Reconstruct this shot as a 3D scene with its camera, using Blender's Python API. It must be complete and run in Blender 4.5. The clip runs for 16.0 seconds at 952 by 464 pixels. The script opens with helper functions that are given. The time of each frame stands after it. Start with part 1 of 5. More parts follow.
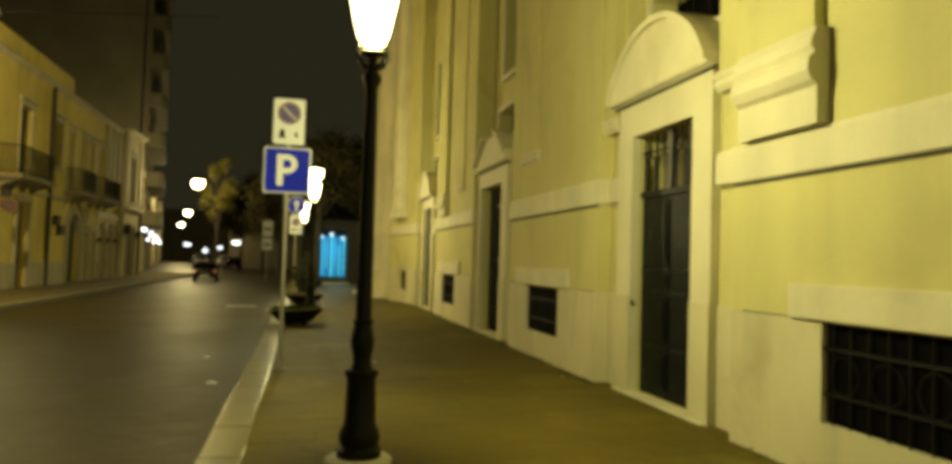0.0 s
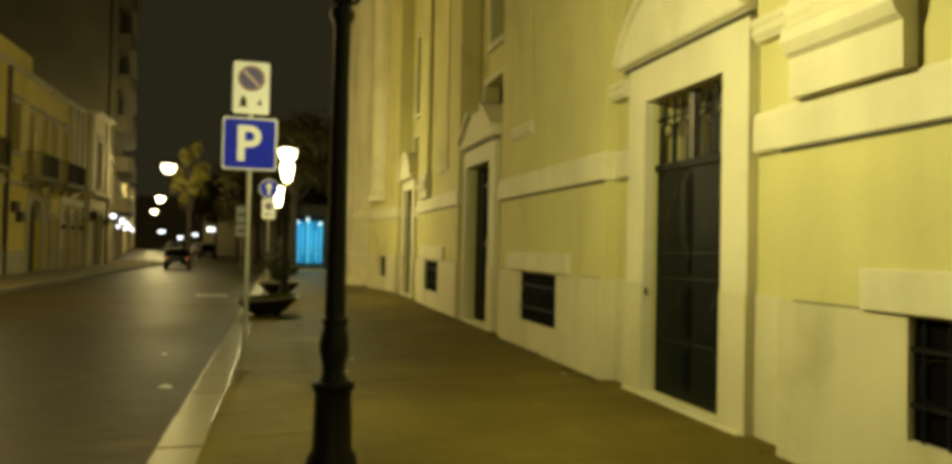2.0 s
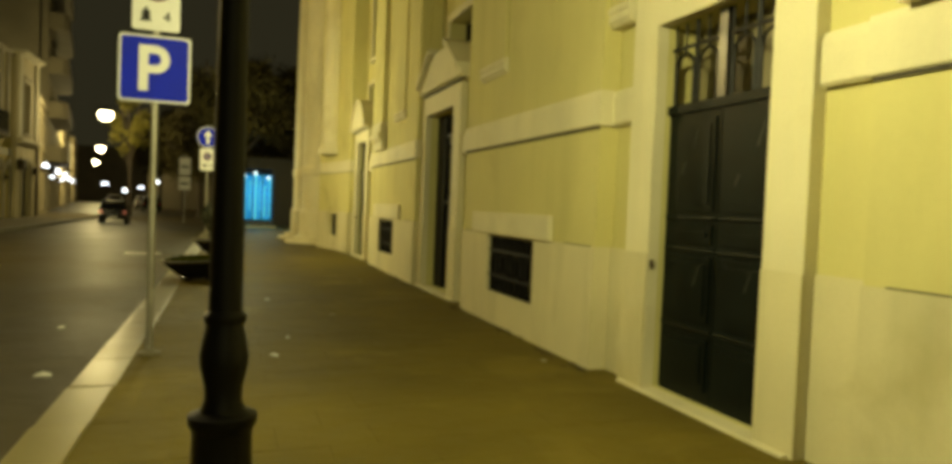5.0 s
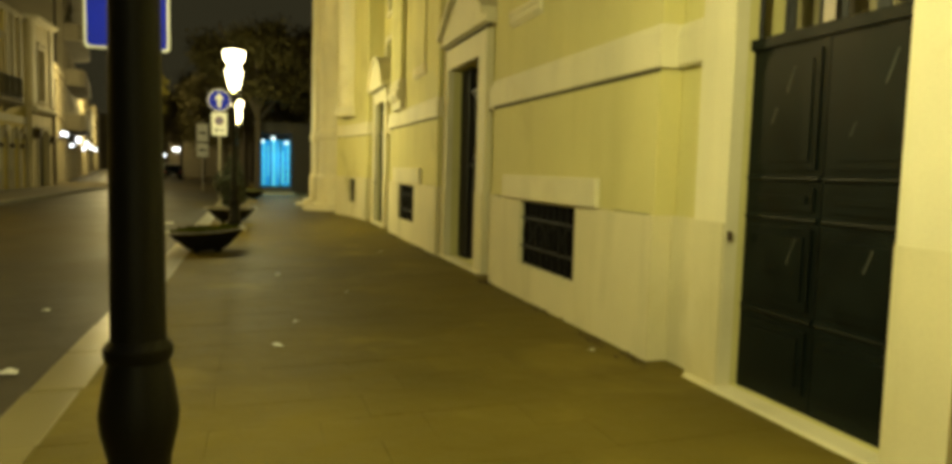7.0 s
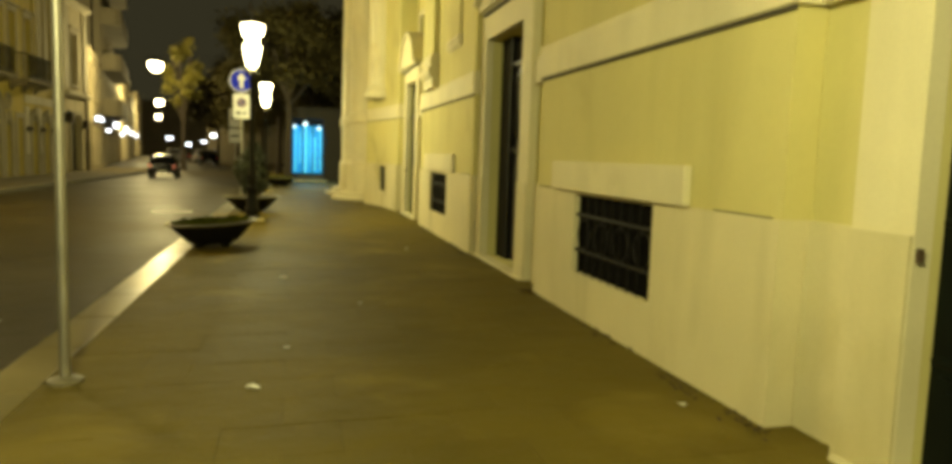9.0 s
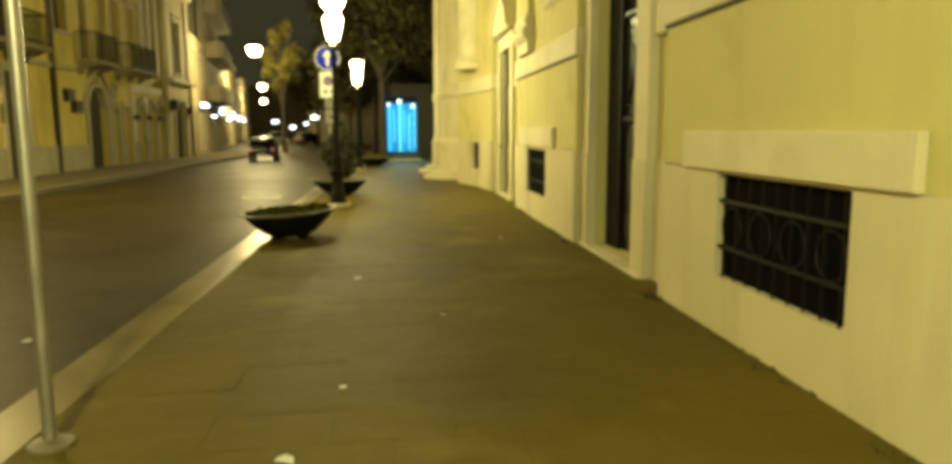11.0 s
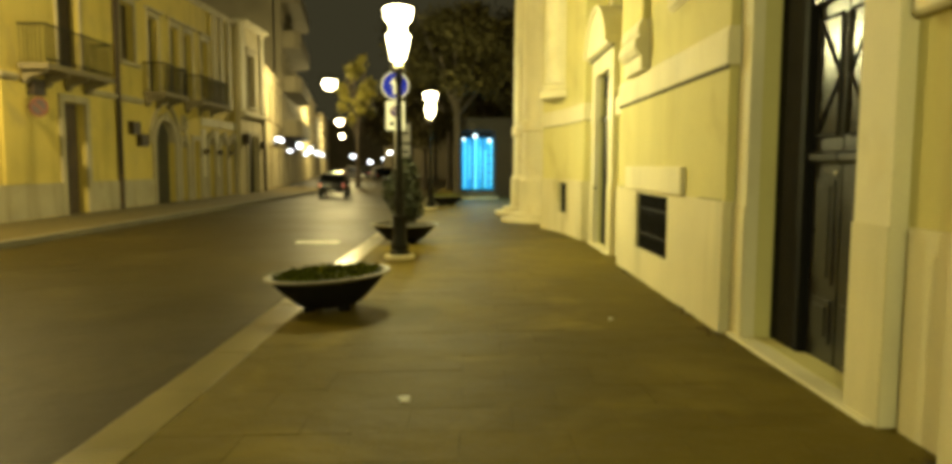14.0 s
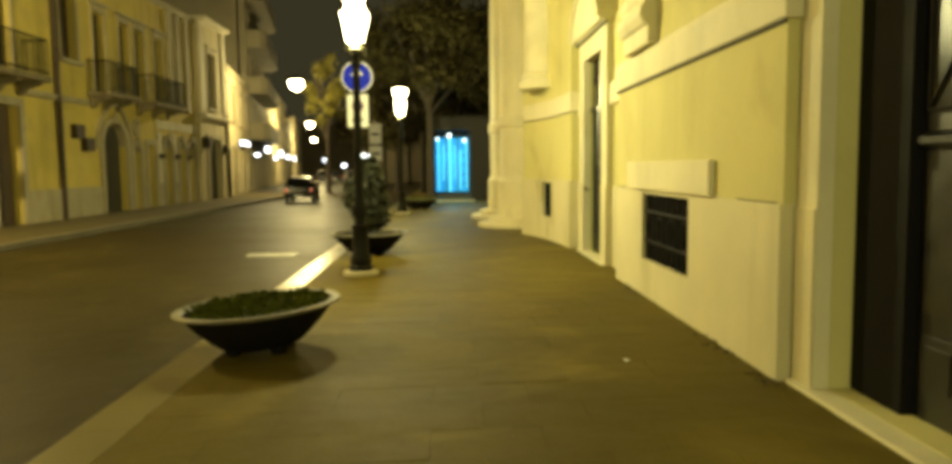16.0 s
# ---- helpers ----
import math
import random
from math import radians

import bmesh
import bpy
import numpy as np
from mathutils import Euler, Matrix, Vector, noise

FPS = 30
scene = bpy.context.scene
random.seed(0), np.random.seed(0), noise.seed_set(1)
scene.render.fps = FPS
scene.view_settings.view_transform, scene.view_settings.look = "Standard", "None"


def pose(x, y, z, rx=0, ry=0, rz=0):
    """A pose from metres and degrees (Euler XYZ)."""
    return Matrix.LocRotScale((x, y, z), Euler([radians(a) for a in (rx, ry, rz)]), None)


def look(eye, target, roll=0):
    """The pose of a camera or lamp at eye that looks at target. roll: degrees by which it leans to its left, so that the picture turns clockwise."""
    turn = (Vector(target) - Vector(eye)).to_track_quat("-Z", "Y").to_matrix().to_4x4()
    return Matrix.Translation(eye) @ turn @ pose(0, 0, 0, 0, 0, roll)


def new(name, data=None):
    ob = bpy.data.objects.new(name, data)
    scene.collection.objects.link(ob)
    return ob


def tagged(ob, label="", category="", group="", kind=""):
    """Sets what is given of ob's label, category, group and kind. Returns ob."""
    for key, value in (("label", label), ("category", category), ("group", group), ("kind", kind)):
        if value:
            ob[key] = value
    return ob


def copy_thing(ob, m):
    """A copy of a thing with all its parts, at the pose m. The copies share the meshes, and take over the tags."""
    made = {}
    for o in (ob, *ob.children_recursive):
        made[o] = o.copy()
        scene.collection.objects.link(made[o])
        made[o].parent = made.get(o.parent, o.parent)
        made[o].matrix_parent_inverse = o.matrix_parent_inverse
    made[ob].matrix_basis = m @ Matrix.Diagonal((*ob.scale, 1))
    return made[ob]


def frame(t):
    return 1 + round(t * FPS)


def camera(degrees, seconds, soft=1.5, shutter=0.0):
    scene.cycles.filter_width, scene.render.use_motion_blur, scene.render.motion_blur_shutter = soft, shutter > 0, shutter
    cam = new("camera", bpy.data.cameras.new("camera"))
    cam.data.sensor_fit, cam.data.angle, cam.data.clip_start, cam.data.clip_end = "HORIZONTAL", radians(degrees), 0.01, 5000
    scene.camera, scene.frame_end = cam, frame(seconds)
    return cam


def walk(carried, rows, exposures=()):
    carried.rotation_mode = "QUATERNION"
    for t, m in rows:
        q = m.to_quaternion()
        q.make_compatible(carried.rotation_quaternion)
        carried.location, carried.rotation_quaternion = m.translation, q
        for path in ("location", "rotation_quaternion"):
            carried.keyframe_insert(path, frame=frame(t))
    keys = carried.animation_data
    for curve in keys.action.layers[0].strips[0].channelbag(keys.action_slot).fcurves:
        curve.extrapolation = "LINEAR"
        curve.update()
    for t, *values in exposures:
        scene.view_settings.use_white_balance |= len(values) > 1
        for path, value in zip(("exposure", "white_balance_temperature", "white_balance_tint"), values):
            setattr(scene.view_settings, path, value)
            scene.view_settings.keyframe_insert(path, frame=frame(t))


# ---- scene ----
cam = camera(66.5, 16.0, soft=4.3)
PATH = [
    (0, (0.476, 0.308, 1.498), (0.941, 2.251, 1.58), 1.7),
    (0.5, (0.421, 0.551, 1.479), (0.96, 2.474, 1.589), 1.5),
    (1, (0.483, 0.826, 1.48), (1.078, 2.735, 1.536), 1.6),
    (1.5, (0.557, 1.076, 1.441), (1.107, 2.996, 1.552), 1.2),
    (2, (0.611, 1.379, 1.485), (1.133, 3.309, 1.527), 1.2),
    (2.5, (0.597, 1.616, 1.454), (1.107, 3.549, 1.507), 1.5),
    (3, (0.608, 1.861, 1.472), (1.238, 3.759, 1.485), 0.9),
    (3.5, (0.673, 2.092, 1.451), (1.351, 3.973, 1.425), 0.8),
    (4, (0.795, 2.342, 1.452), (1.453, 4.229, 1.403), 1.4),
    (4.2, (0.833, 2.432, 1.481), (1.488, 4.32, 1.428), 1.9),
    (6.3, (1.101, 3.498, 1.477), (1.688, 5.408, 1.395), 1.5),
    (6.5, (1.131, 3.554, 1.482), (1.701, 5.469, 1.394), 1.4),
    (7, (1.188, 3.9, 1.469), (1.771, 5.805, 1.3), 1.5),
    (7.5, (1.248, 4.148, 1.475), (1.857, 6.047, 1.325), 1.0),
    (8, (1.422, 4.487, 1.442), (1.98, 6.401, 1.28), -0.1),
    (8.5, (1.54, 4.836, 1.435), (2.062, 6.756, 1.232), 0.7),
    (8.6, (1.545, 4.955, 1.44), (2.06, 6.878, 1.241), 1.1),
    (10.8, (1.956, 6.746, 1.387), (2.26, 8.701, 1.097), -0.4),
    (11, (1.86, 6.8, 1.44), (2.077, 8.769, 1.162), -0.2),
    (11.4, (1.819, 7.192, 1.43), (1.862, 9.156, 1.055), 0.4),
    (11.5, (1.857, 7.24, 1.43), (1.929, 9.209, 1.086), -0.5),
    (12, (1.907, 7.62, 1.427), (1.948, 9.604, 1.177), -1.7),
    (12.3, (1.951, 7.875, 1.461), (1.953, 9.863, 1.24), -0.5),
    (12.5, (1.949, 8.011, 1.445), (1.95, 9.995, 1.193), -0.3),
    (13, (1.936, 8.533, 1.462), (1.955, 10.523, 1.27), -1.3),
    (13.5, (1.926, 8.866, 1.578), (1.887, 10.855, 1.38), -0.2),
    (14, (1.889, 9.337, 1.483), (1.904, 11.329, 1.301), 0.2),
    (14.5, (1.95, 9.695, 1.52), (1.975, 11.689, 1.369), -2.4),
    (15, (1.947, 10.189, 1.491), (1.982, 12.178, 1.282), -0.2),
    (15.5, (1.897, 10.617, 1.46), (1.989, 12.609, 1.306), -0.6),
    (16, (1.939, 10.989, 1.44), (2.018, 12.98, 1.263), -0.7),
]
EXPOSURES = ((0, -0.02), (3.5, 0.0), (6.3, 0.28), (8.5, 0.55), (11.4, 0.93), (13, 0.95), (16, 0.9))
walk(cam, [(t, look(eye, target, roll)) for t, eye, target, roll in PATH], EXPOSURES)

# ---- night sky and street light ----
world = bpy.data.worlds.new("night_sky")
scene.world = world
world.use_nodes = True
world.node_tree.nodes["Background"].inputs[0].default_value = (0.54, 0.48, 0.24, 1)
world.node_tree.nodes["Background"].inputs[1].default_value = 0.037
LAMP_TINT = (1.0, 0.945, 0.41)
POST_POWER = 545.0
HANG_TINT = (1.0, 0.81, 0.33)


def point_light(x, y, z, power, tint=LAMP_TINT, radius=0.12):
    data = bpy.data.lights.new("street_light", "POINT")
    data.energy, data.color, data.shadow_soft_size = power, tint, radius
    ob = new("street_light", data)
    ob.location = (x, y, z)
    return ob


# ---- materials ----
def mat(name, color, rough=0.7, vary=0.25, scale=3.0, fine=40.0, bump=0.15, metal=0.0, second=None, stain=None, per_object=0.0, spec=0.5, relief=0.0, streak=0.0, grain_mix=0.25):
    """Base colour with broad patches and fine grain, both in world metres."""
    m = bpy.data.materials.new(name)
    m.use_nodes = True
    nt = m.node_tree
    b = nt.nodes["Principled BSDF"]
    b.inputs["Roughness"].default_value, b.inputs["Metallic"].default_value = rough, metal
    b.inputs["Specular IOR Level"].default_value = spec
    geo = nt.nodes.new("ShaderNodeNewGeometry")
    big, small = nt.nodes.new("ShaderNodeTexNoise"), nt.nodes.new("ShaderNodeTexNoise")
    big.inputs["Scale"].default_value, big.inputs["Detail"].default_value = scale, 6
    small.inputs["Scale"].default_value, small.inputs["Detail"].default_value = fine, 3
    for n in (big, small):
        nt.links.new(geo.outputs["Position"], n.inputs["Vector"])
    ramp = nt.nodes.new("ShaderNodeValToRGB")
    lo = [c * (1 - vary) for c in color] if second is None else second
    ramp.color_ramp.elements[0].position, ramp.color_ramp.elements[1].position = 0.3, 0.7
    ramp.color_ramp.elements[0].color, ramp.color_ramp.elements[1].color = (*lo, 1), (*color, 1)
    nt.links.new(big.outputs["Fac"], ramp.inputs["Fac"])
    mix = nt.nodes.new("ShaderNodeMix")
    mix.data_type, mix.blend_type = "RGBA", "MULTIPLY"
    mix.inputs["Factor"].default_value = grain_mix
    grain = nt.nodes.new("ShaderNodeValToRGB")
    grain.color_ramp.elements[0].color, grain.color_ramp.elements[0].position = (0.55, 0.55, 0.55, 1), 0.25
    grain.color_ramp.elements[1].position = 0.6
    nt.links.new(small.outputs["Fac"], grain.inputs["Fac"])
    nt.links.new(ramp.outputs["Color"], mix.inputs["A"])
    nt.links.new(grain.outputs["Color"], mix.inputs["B"])
    out = mix.outputs["Result"]
    if stain:
        blot = nt.nodes.new("ShaderNodeTexNoise")
        blot.inputs["Scale"].default_value, blot.inputs["Detail"].default_value = 0.9, 8
        blot.inputs["Distortion"].default_value = 0.6
        nt.links.new(geo.outputs["Position"], blot.inputs["Vector"])
        edge = nt.nodes.new("ShaderNodeValToRGB")
        edge.color_ramp.elements[0].position, edge.color_ramp.elements[1].position = 0.56, 0.72
        edge.color_ramp.elements[0].color, edge.color_ramp.elements[1].color = (0, 0, 0, 1), (0.8, 0.8, 0.8, 1)
        nt.links.new(blot.outputs["Fac"], edge.inputs["Fac"])
        m2 = nt.nodes.new("ShaderNodeMix")
        m2.data_type = "RGBA"
        nt.links.new(edge.outputs["Color"], m2.inputs["Factor"])
        nt.links.new(out, m2.inputs["A"])
        m2.inputs["B"].default_value = (*stain, 1)
        out = m2.outputs["Result"]
    if streak:
        stretch = nt.nodes.new("ShaderNodeMapping")
        stretch.inputs["Scale"].default_value = (1.7, 1.7, 0.28)
        runs = nt.nodes.new("ShaderNodeTexNoise")
        runs.inputs["Scale"].default_value, runs.inputs["Detail"].default_value = 1.0, 7
        nt.links.new(geo.outputs["Position"], stretch.inputs["Vector"])
        nt.links.new(stretch.outputs["Vector"], runs.inputs["Vector"])
        tone = nt.nodes.new("ShaderNodeValToRGB")
        tone.color_ramp.elements[0].position, tone.color_ramp.elements[1].position = 0.50, 0.74
        tone.color_ramp.elements[0].color, tone.color_ramp.elements[1].color = (1, 1, 1, 1), (1 - streak, 1 - streak, 1 - 1.15 * streak, 1)
        nt.links.new(runs.outputs["Fac"], tone.inputs["Fac"])
        m3 = nt.nodes.new("ShaderNodeMix")
        m3.data_type, m3.blend_type = "RGBA", "MULTIPLY"
        m3.inputs["Factor"].default_value = 1.0
        nt.links.new(out, m3.inputs["A"])
        nt.links.new(tone.outputs["Color"], m3.inputs["B"])
        out = m3.outputs["Result"]
    if per_object:
        info, val = nt.nodes.new("ShaderNodeObjectInfo"), nt.nodes.new("ShaderNodeMapRange")
        val.inputs["To Min"].default_value, val.inputs["To Max"].default_value = 1 - per_object, 1 + per_object
        nt.links.new(info.outputs["Random"], val.inputs["Value"])
        hsv = nt.nodes.new("ShaderNodeHueSaturation")
        nt.links.new(val.outputs["Result"], hsv.inputs["Value"])
        nt.links.new(out, hsv.inputs["Color"])
        out = hsv.outputs["Color"]
    nt.links.new(out, b.inputs["Base Color"])
    rr = nt.nodes.new("ShaderNodeMapRange")
    rr.inputs["To Min"].default_value, rr.inputs["To Max"].default_value = max(0.02, rough - 0.12), min(1, rough + 0.12)
    nt.links.new(big.outputs["Fac"], rr.inputs["Value"])
    nt.links.new(rr.outputs["Result"], b.inputs["Roughness"])
    if bump:
        bp = nt.nodes.new("ShaderNodeBump")
        bp.inputs["Strength"].default_value, bp.inputs["Distance"].default_value = bump, 0.01
        nt.links.new(small.outputs["Fac"], bp.inputs["Height"])
        nt.links.new(bp.outputs["Normal"], b.inputs["Normal"])
        if relief:
            wave = nt.nodes.new("ShaderNodeTexNoise")
            wave.inputs["Scale"].default_value, wave.inputs["Detail"].default_value = 3.5, 4
            nt.links.new(geo.outputs["Position"], wave.inputs["Vector"])
            bq = nt.nodes.new("ShaderNodeBump")
            bq.inputs["Strength"].default_value, bq.inputs["Distance"].default_value = relief, 0.03
            nt.links.new(wave.outputs["Fac"], bq.inputs["Height"])
            nt.links.new(bq.outputs["Normal"], bp.inputs["Normal"])
    return m


def glow(name, color, strength):
    m = bpy.data.materials.new(name)
    m.use_nodes = True
    b = m.node_tree.nodes["Principled BSDF"]
    b.inputs["Base Color"].default_value = (*[min(1, c) for c in color], 1)
    b.inputs["Emission Color"].default_value, b.inputs["Emission Strength"].default_value = (*color, 1), strength
    return m


RENDER_WALL = mat("cream_render", (0.60, 0.545, 0.225), 0.85, 0.12, 0.7, 25, 0.012, stain=(0.45, 0.395, 0.16), relief=0.2, streak=0.14, grain_mix=0.07)
STONE = mat("pale_limestone", (0.70, 0.645, 0.42), 0.75, 0.14, 1.1, 50, 0.05, stain=(0.52, 0.46, 0.26), relief=0.15, streak=0.17, grain_mix=0.1)
PLINTH = mat("plinth_stone", (0.64, 0.58, 0.35), 0.75, 0.16, 1.0, 45, 0.06, stain=(0.41, 0.355, 0.165), relief=0.25, streak=0.26, grain_mix=0.1)
JOINT = mat("dark_joint", (0.06, 0.05, 0.03), 0.9, 0.2)
GREEN_DOOR = mat("dark_green_paint", (0.0038, 0.0068, 0.0056), 0.40, 0.5, 5.0, 80, 0.05, spec=0.13)
# Pale colour for painted-on glints of the door mouldings.
GLINT = mat("painted_glint", (0.09, 0.10, 0.075), 0.6, 0.4, 12.0, 80, 0.0)
BLACK_WOOD = mat("black_wood", (0.010, 0.009, 0.007), 0.33, 0.3, 6.0, 60, 0.06, spec=1.0)
BROWN_WOOD = mat("brown_door_wood", (0.085, 0.055, 0.030), 0.6, 0.3, 4.0, 50, 0.1)
IRON = mat("black_iron", (0.0085, 0.0078, 0.0068), 0.5, 0.3, 8.0, 90, 0.15, spec=0.22)
DARK_LINING = mat("dark_door_lining", (0.007, 0.006, 0.005), 0.75, 0.3, 6.0, 60, 0.06, spec=0.15)
# Near-black backing: the shade of unlit rooms is put into its colour.
PAINTED_DARK = mat("painted_dark", (0.0035, 0.003, 0.0026), 0.95, 0.2, spec=0.05)
ASPHALT = mat("asphalt", (0.043, 0.0315, 0.0074), 0.52, 0.30, 0.45, 70, 0.35, stain=(0.058, 0.045, 0.012), spec=0.09, relief=0.5)
SLAB = mat("dark_paving_slab", (0.138, 0.104, 0.0180), 0.66, 0.34, 0.7, 45, 0.3, stain=(0.182, 0.138, 0.026), per_object=0.05, spec=0.06, relief=0.6)
SLAB_BED = mat("paving_joint", (0.105, 0.076, 0.013), 0.9, 0.3)
KERB = mat("white_kerb_stone", (0.215, 0.172, 0.062), 0.34, 0.28, 1.5, 50, 0.12, stain=(0.145, 0.115, 0.042), per_object=0.08)
STEEL = mat("galvanised_steel", (0.42, 0.40, 0.34), 0.42, 0.15, 6.0, 80, 0.05, metal=0.7)
WHITE_PAINT = mat("white_sign_paint", (0.80, 0.80, 0.76), 0.4, 0.06, 4.0, 60, 0.0)
BLUE_PAINT = mat("blue_sign_paint", (0.006, 0.020, 0.62), 0.6, 0.12, 4.0, 60, 0.0, spec=0.15)
RED_PAINT = mat("red_sign_paint", (0.45, 0.03, 0.04), 0.4, 0.12, 4.0, 60, 0.0)
FADED_RING = mat("faded_ring_red", (0.24, 0.10, 0.11), 0.5, 0.2, 6.0, 60, 0.0)
FADED_DISC = mat("faded_disc_blue", (0.050, 0.045, 0.20), 0.5, 0.2, 6.0, 60, 0.0)
FADED_STROKE = mat("faded_stroke_pink", (0.42, 0.30, 0.32), 0.5, 0.2, 6.0, 60, 0.0)
ROAD_PAINT = mat("worn_road_paint", (0.62, 0.60, 0.52), 0.6, 0.35, 4.0, 30, 0.2)
# Bowl body near-black: shade on its unlit side is put into the colour.
TERRACOTTA = mat("shaded_bowl_concrete", (0.013, 0.011, 0.008), 0.85, 0.3, 4.0, 60, 0.2, spec=0.08)
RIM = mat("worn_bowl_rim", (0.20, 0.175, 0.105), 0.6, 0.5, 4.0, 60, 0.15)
SOIL = mat("soil", (0.034, 0.030, 0.011), 0.95, 0.4, 8.0, 60, 0.6)
LEAF = mat("leaf_green", (0.040, 0.055, 0.016), 0.55, 0.35, 3.0, 30, 0.0, per_object=0.1)
BARK = mat("bark", (0.055, 0.042, 0.028), 0.9, 0.35, 4.0, 30, 0.6)
PAPER = mat("white_paper", (0.75, 0.74, 0.68), 0.8, 0.1)
LAMP_GLASS = glow("lit_lantern_glass", (1.0, 0.88, 0.50), 14.0)
HANG_GLASS = glow("lit_lamp_glass", (1.0, 0.86, 0.48), 16.0)


# ---- small builders ----
def box(bm, x0, x1, y0, y1, z0, z1):
    vs = [bm.verts.new((x, y, z)) for x in (x0, x1) for y in (y0, y1) for z in (z0, z1)]
    for f in ((0, 1, 3, 2), (4, 6, 7, 5), (0, 4, 5, 1), (2, 3, 7, 6), (0, 2, 6, 4), (1, 5, 7, 3)):
        bm.faces.new([vs[i] for i in f])
    return vs


def bevelled(bm, width=0.01, segments=2):
    bmesh.ops.bevel(bm, geom=list(bm.edges), offset=width, segments=segments, affect="EDGES", profile=0.7, clamp_overlap=True)


def lathe(bm, rings, x=0.0, y=0.0, n=20, close=True):
    """A turned body from (radius, z) pairs."""
    loops = [[bm.verts.new((x + r * math.cos(2 * math.pi * i / n), y + r * math.sin(2 * math.pi * i / n), z)) for i in range(n)] for r, z in rings]
    for a, b in zip(loops, loops[1:]):
        for i in range(n):
            bm.faces.new((a[i], a[(i + 1) % n], b[(i + 1) % n], b[i]))
    if close:
        bm.faces.new(list(reversed(loops[0])))
        bm.faces.new(loops[-1])


def prism(bm, outline, x0, x1):
    """An outline of (y, z) pairs drawn out along x."""
    a, b = [bm.verts.new((x0, y, z)) for y, z in outline], [bm.verts.new((x1, y, z)) for y, z in outline]
    n = len(outline)
    bm.faces.new(a)
    bm.faces.new(list(reversed(b)))
    for i in range(n):
        bm.faces.new((a[i], b[i], b[(i + 1) % n], a[(i + 1) % n]))


def prism_y(bm, outline, y0, y1):
    """An outline of (x, z) pairs drawn out along y."""
    a, b = [bm.verts.new((x, y0, z)) for x, z in outline], [bm.verts.new((x, y1, z)) for x, z in outline]
    n = len(outline)
    bm.faces.new(list(reversed(a)))
    bm.faces.new(b)
    for i in range(n):
        bm.faces.new((a[i], a[(i + 1) % n], b[(i + 1) % n], b[i]))


def tube(bm, a, b, r, n=8):
    a, b = Vector(a), Vector(b)
    turn = (b - a).to_track_quat("Z", "Y").to_matrix()
    la, lb = [[bm.verts.new(p + turn @ Vector((r * math.cos(2 * math.pi * i / n), r * math.sin(2 * math.pi * i / n), 0))) for i in range(n)] for p in (a, b)]
    for i in range(n):
        bm.faces.new((la[i], la[(i + 1) % n], lb[(i + 1) % n], lb[i]))
    bm.faces.new(list(reversed(la)))
    bm.faces.new(lb)


def hoop(bm, x, y, z, r, t, n=20, m=6):
    """A ring of round bar standing in the plane of the wall."""
    loops = []
    for i in range(n):
        a = 2 * math.pi * i / n
        loops.append([bm.verts.new((x + t * math.sin(2 * math.pi * k / m), y + (r + t * math.cos(2 * math.pi * k / m)) * math.cos(a), z + (r + t * math.cos(2 * math.pi * k / m)) * math.sin(a))) for k in range(m)])
    for i in range(n):
        for k in range(m):
            bm.faces.new((loops[i][k], loops[i][(k + 1) % m], loops[(i + 1) % n][(k + 1) % m], loops[(i + 1) % n][k]))


def mesh_of(bm, name, material, smooth=False):
    bmesh.ops.recalc_face_normals(bm, faces=list(bm.faces))
    me = bpy.data.meshes.new(name)
    bm.to_mesh(me)
    bm.free()
    me.materials.append(material)
    if smooth:
        for p in me.polygons:
            p.use_smooth = True
        me.set_sharp_from_angle(angle=radians(35))
    return me


def part(name, bm, material, parent=None, label="", smooth=False):
    ob = new(name, mesh_of(bm, name, material, smooth))
    if parent is not None:
        ob.parent = parent
    return tagged(ob, label) if label else ob


def thing(name, label, category, group="", kind="", at=(0, 0, 0)):
    ob = new(name)
    ob.location = at
    return tagged(ob, label, category, group, kind)


def block(name, dims, material, parent=None, label="", bevel=0.0):
    bm = bmesh.new()
    box(bm, *dims)
    if bevel:
        bevelled(bm, bevel)
    return part(name, bm, material, parent, label)


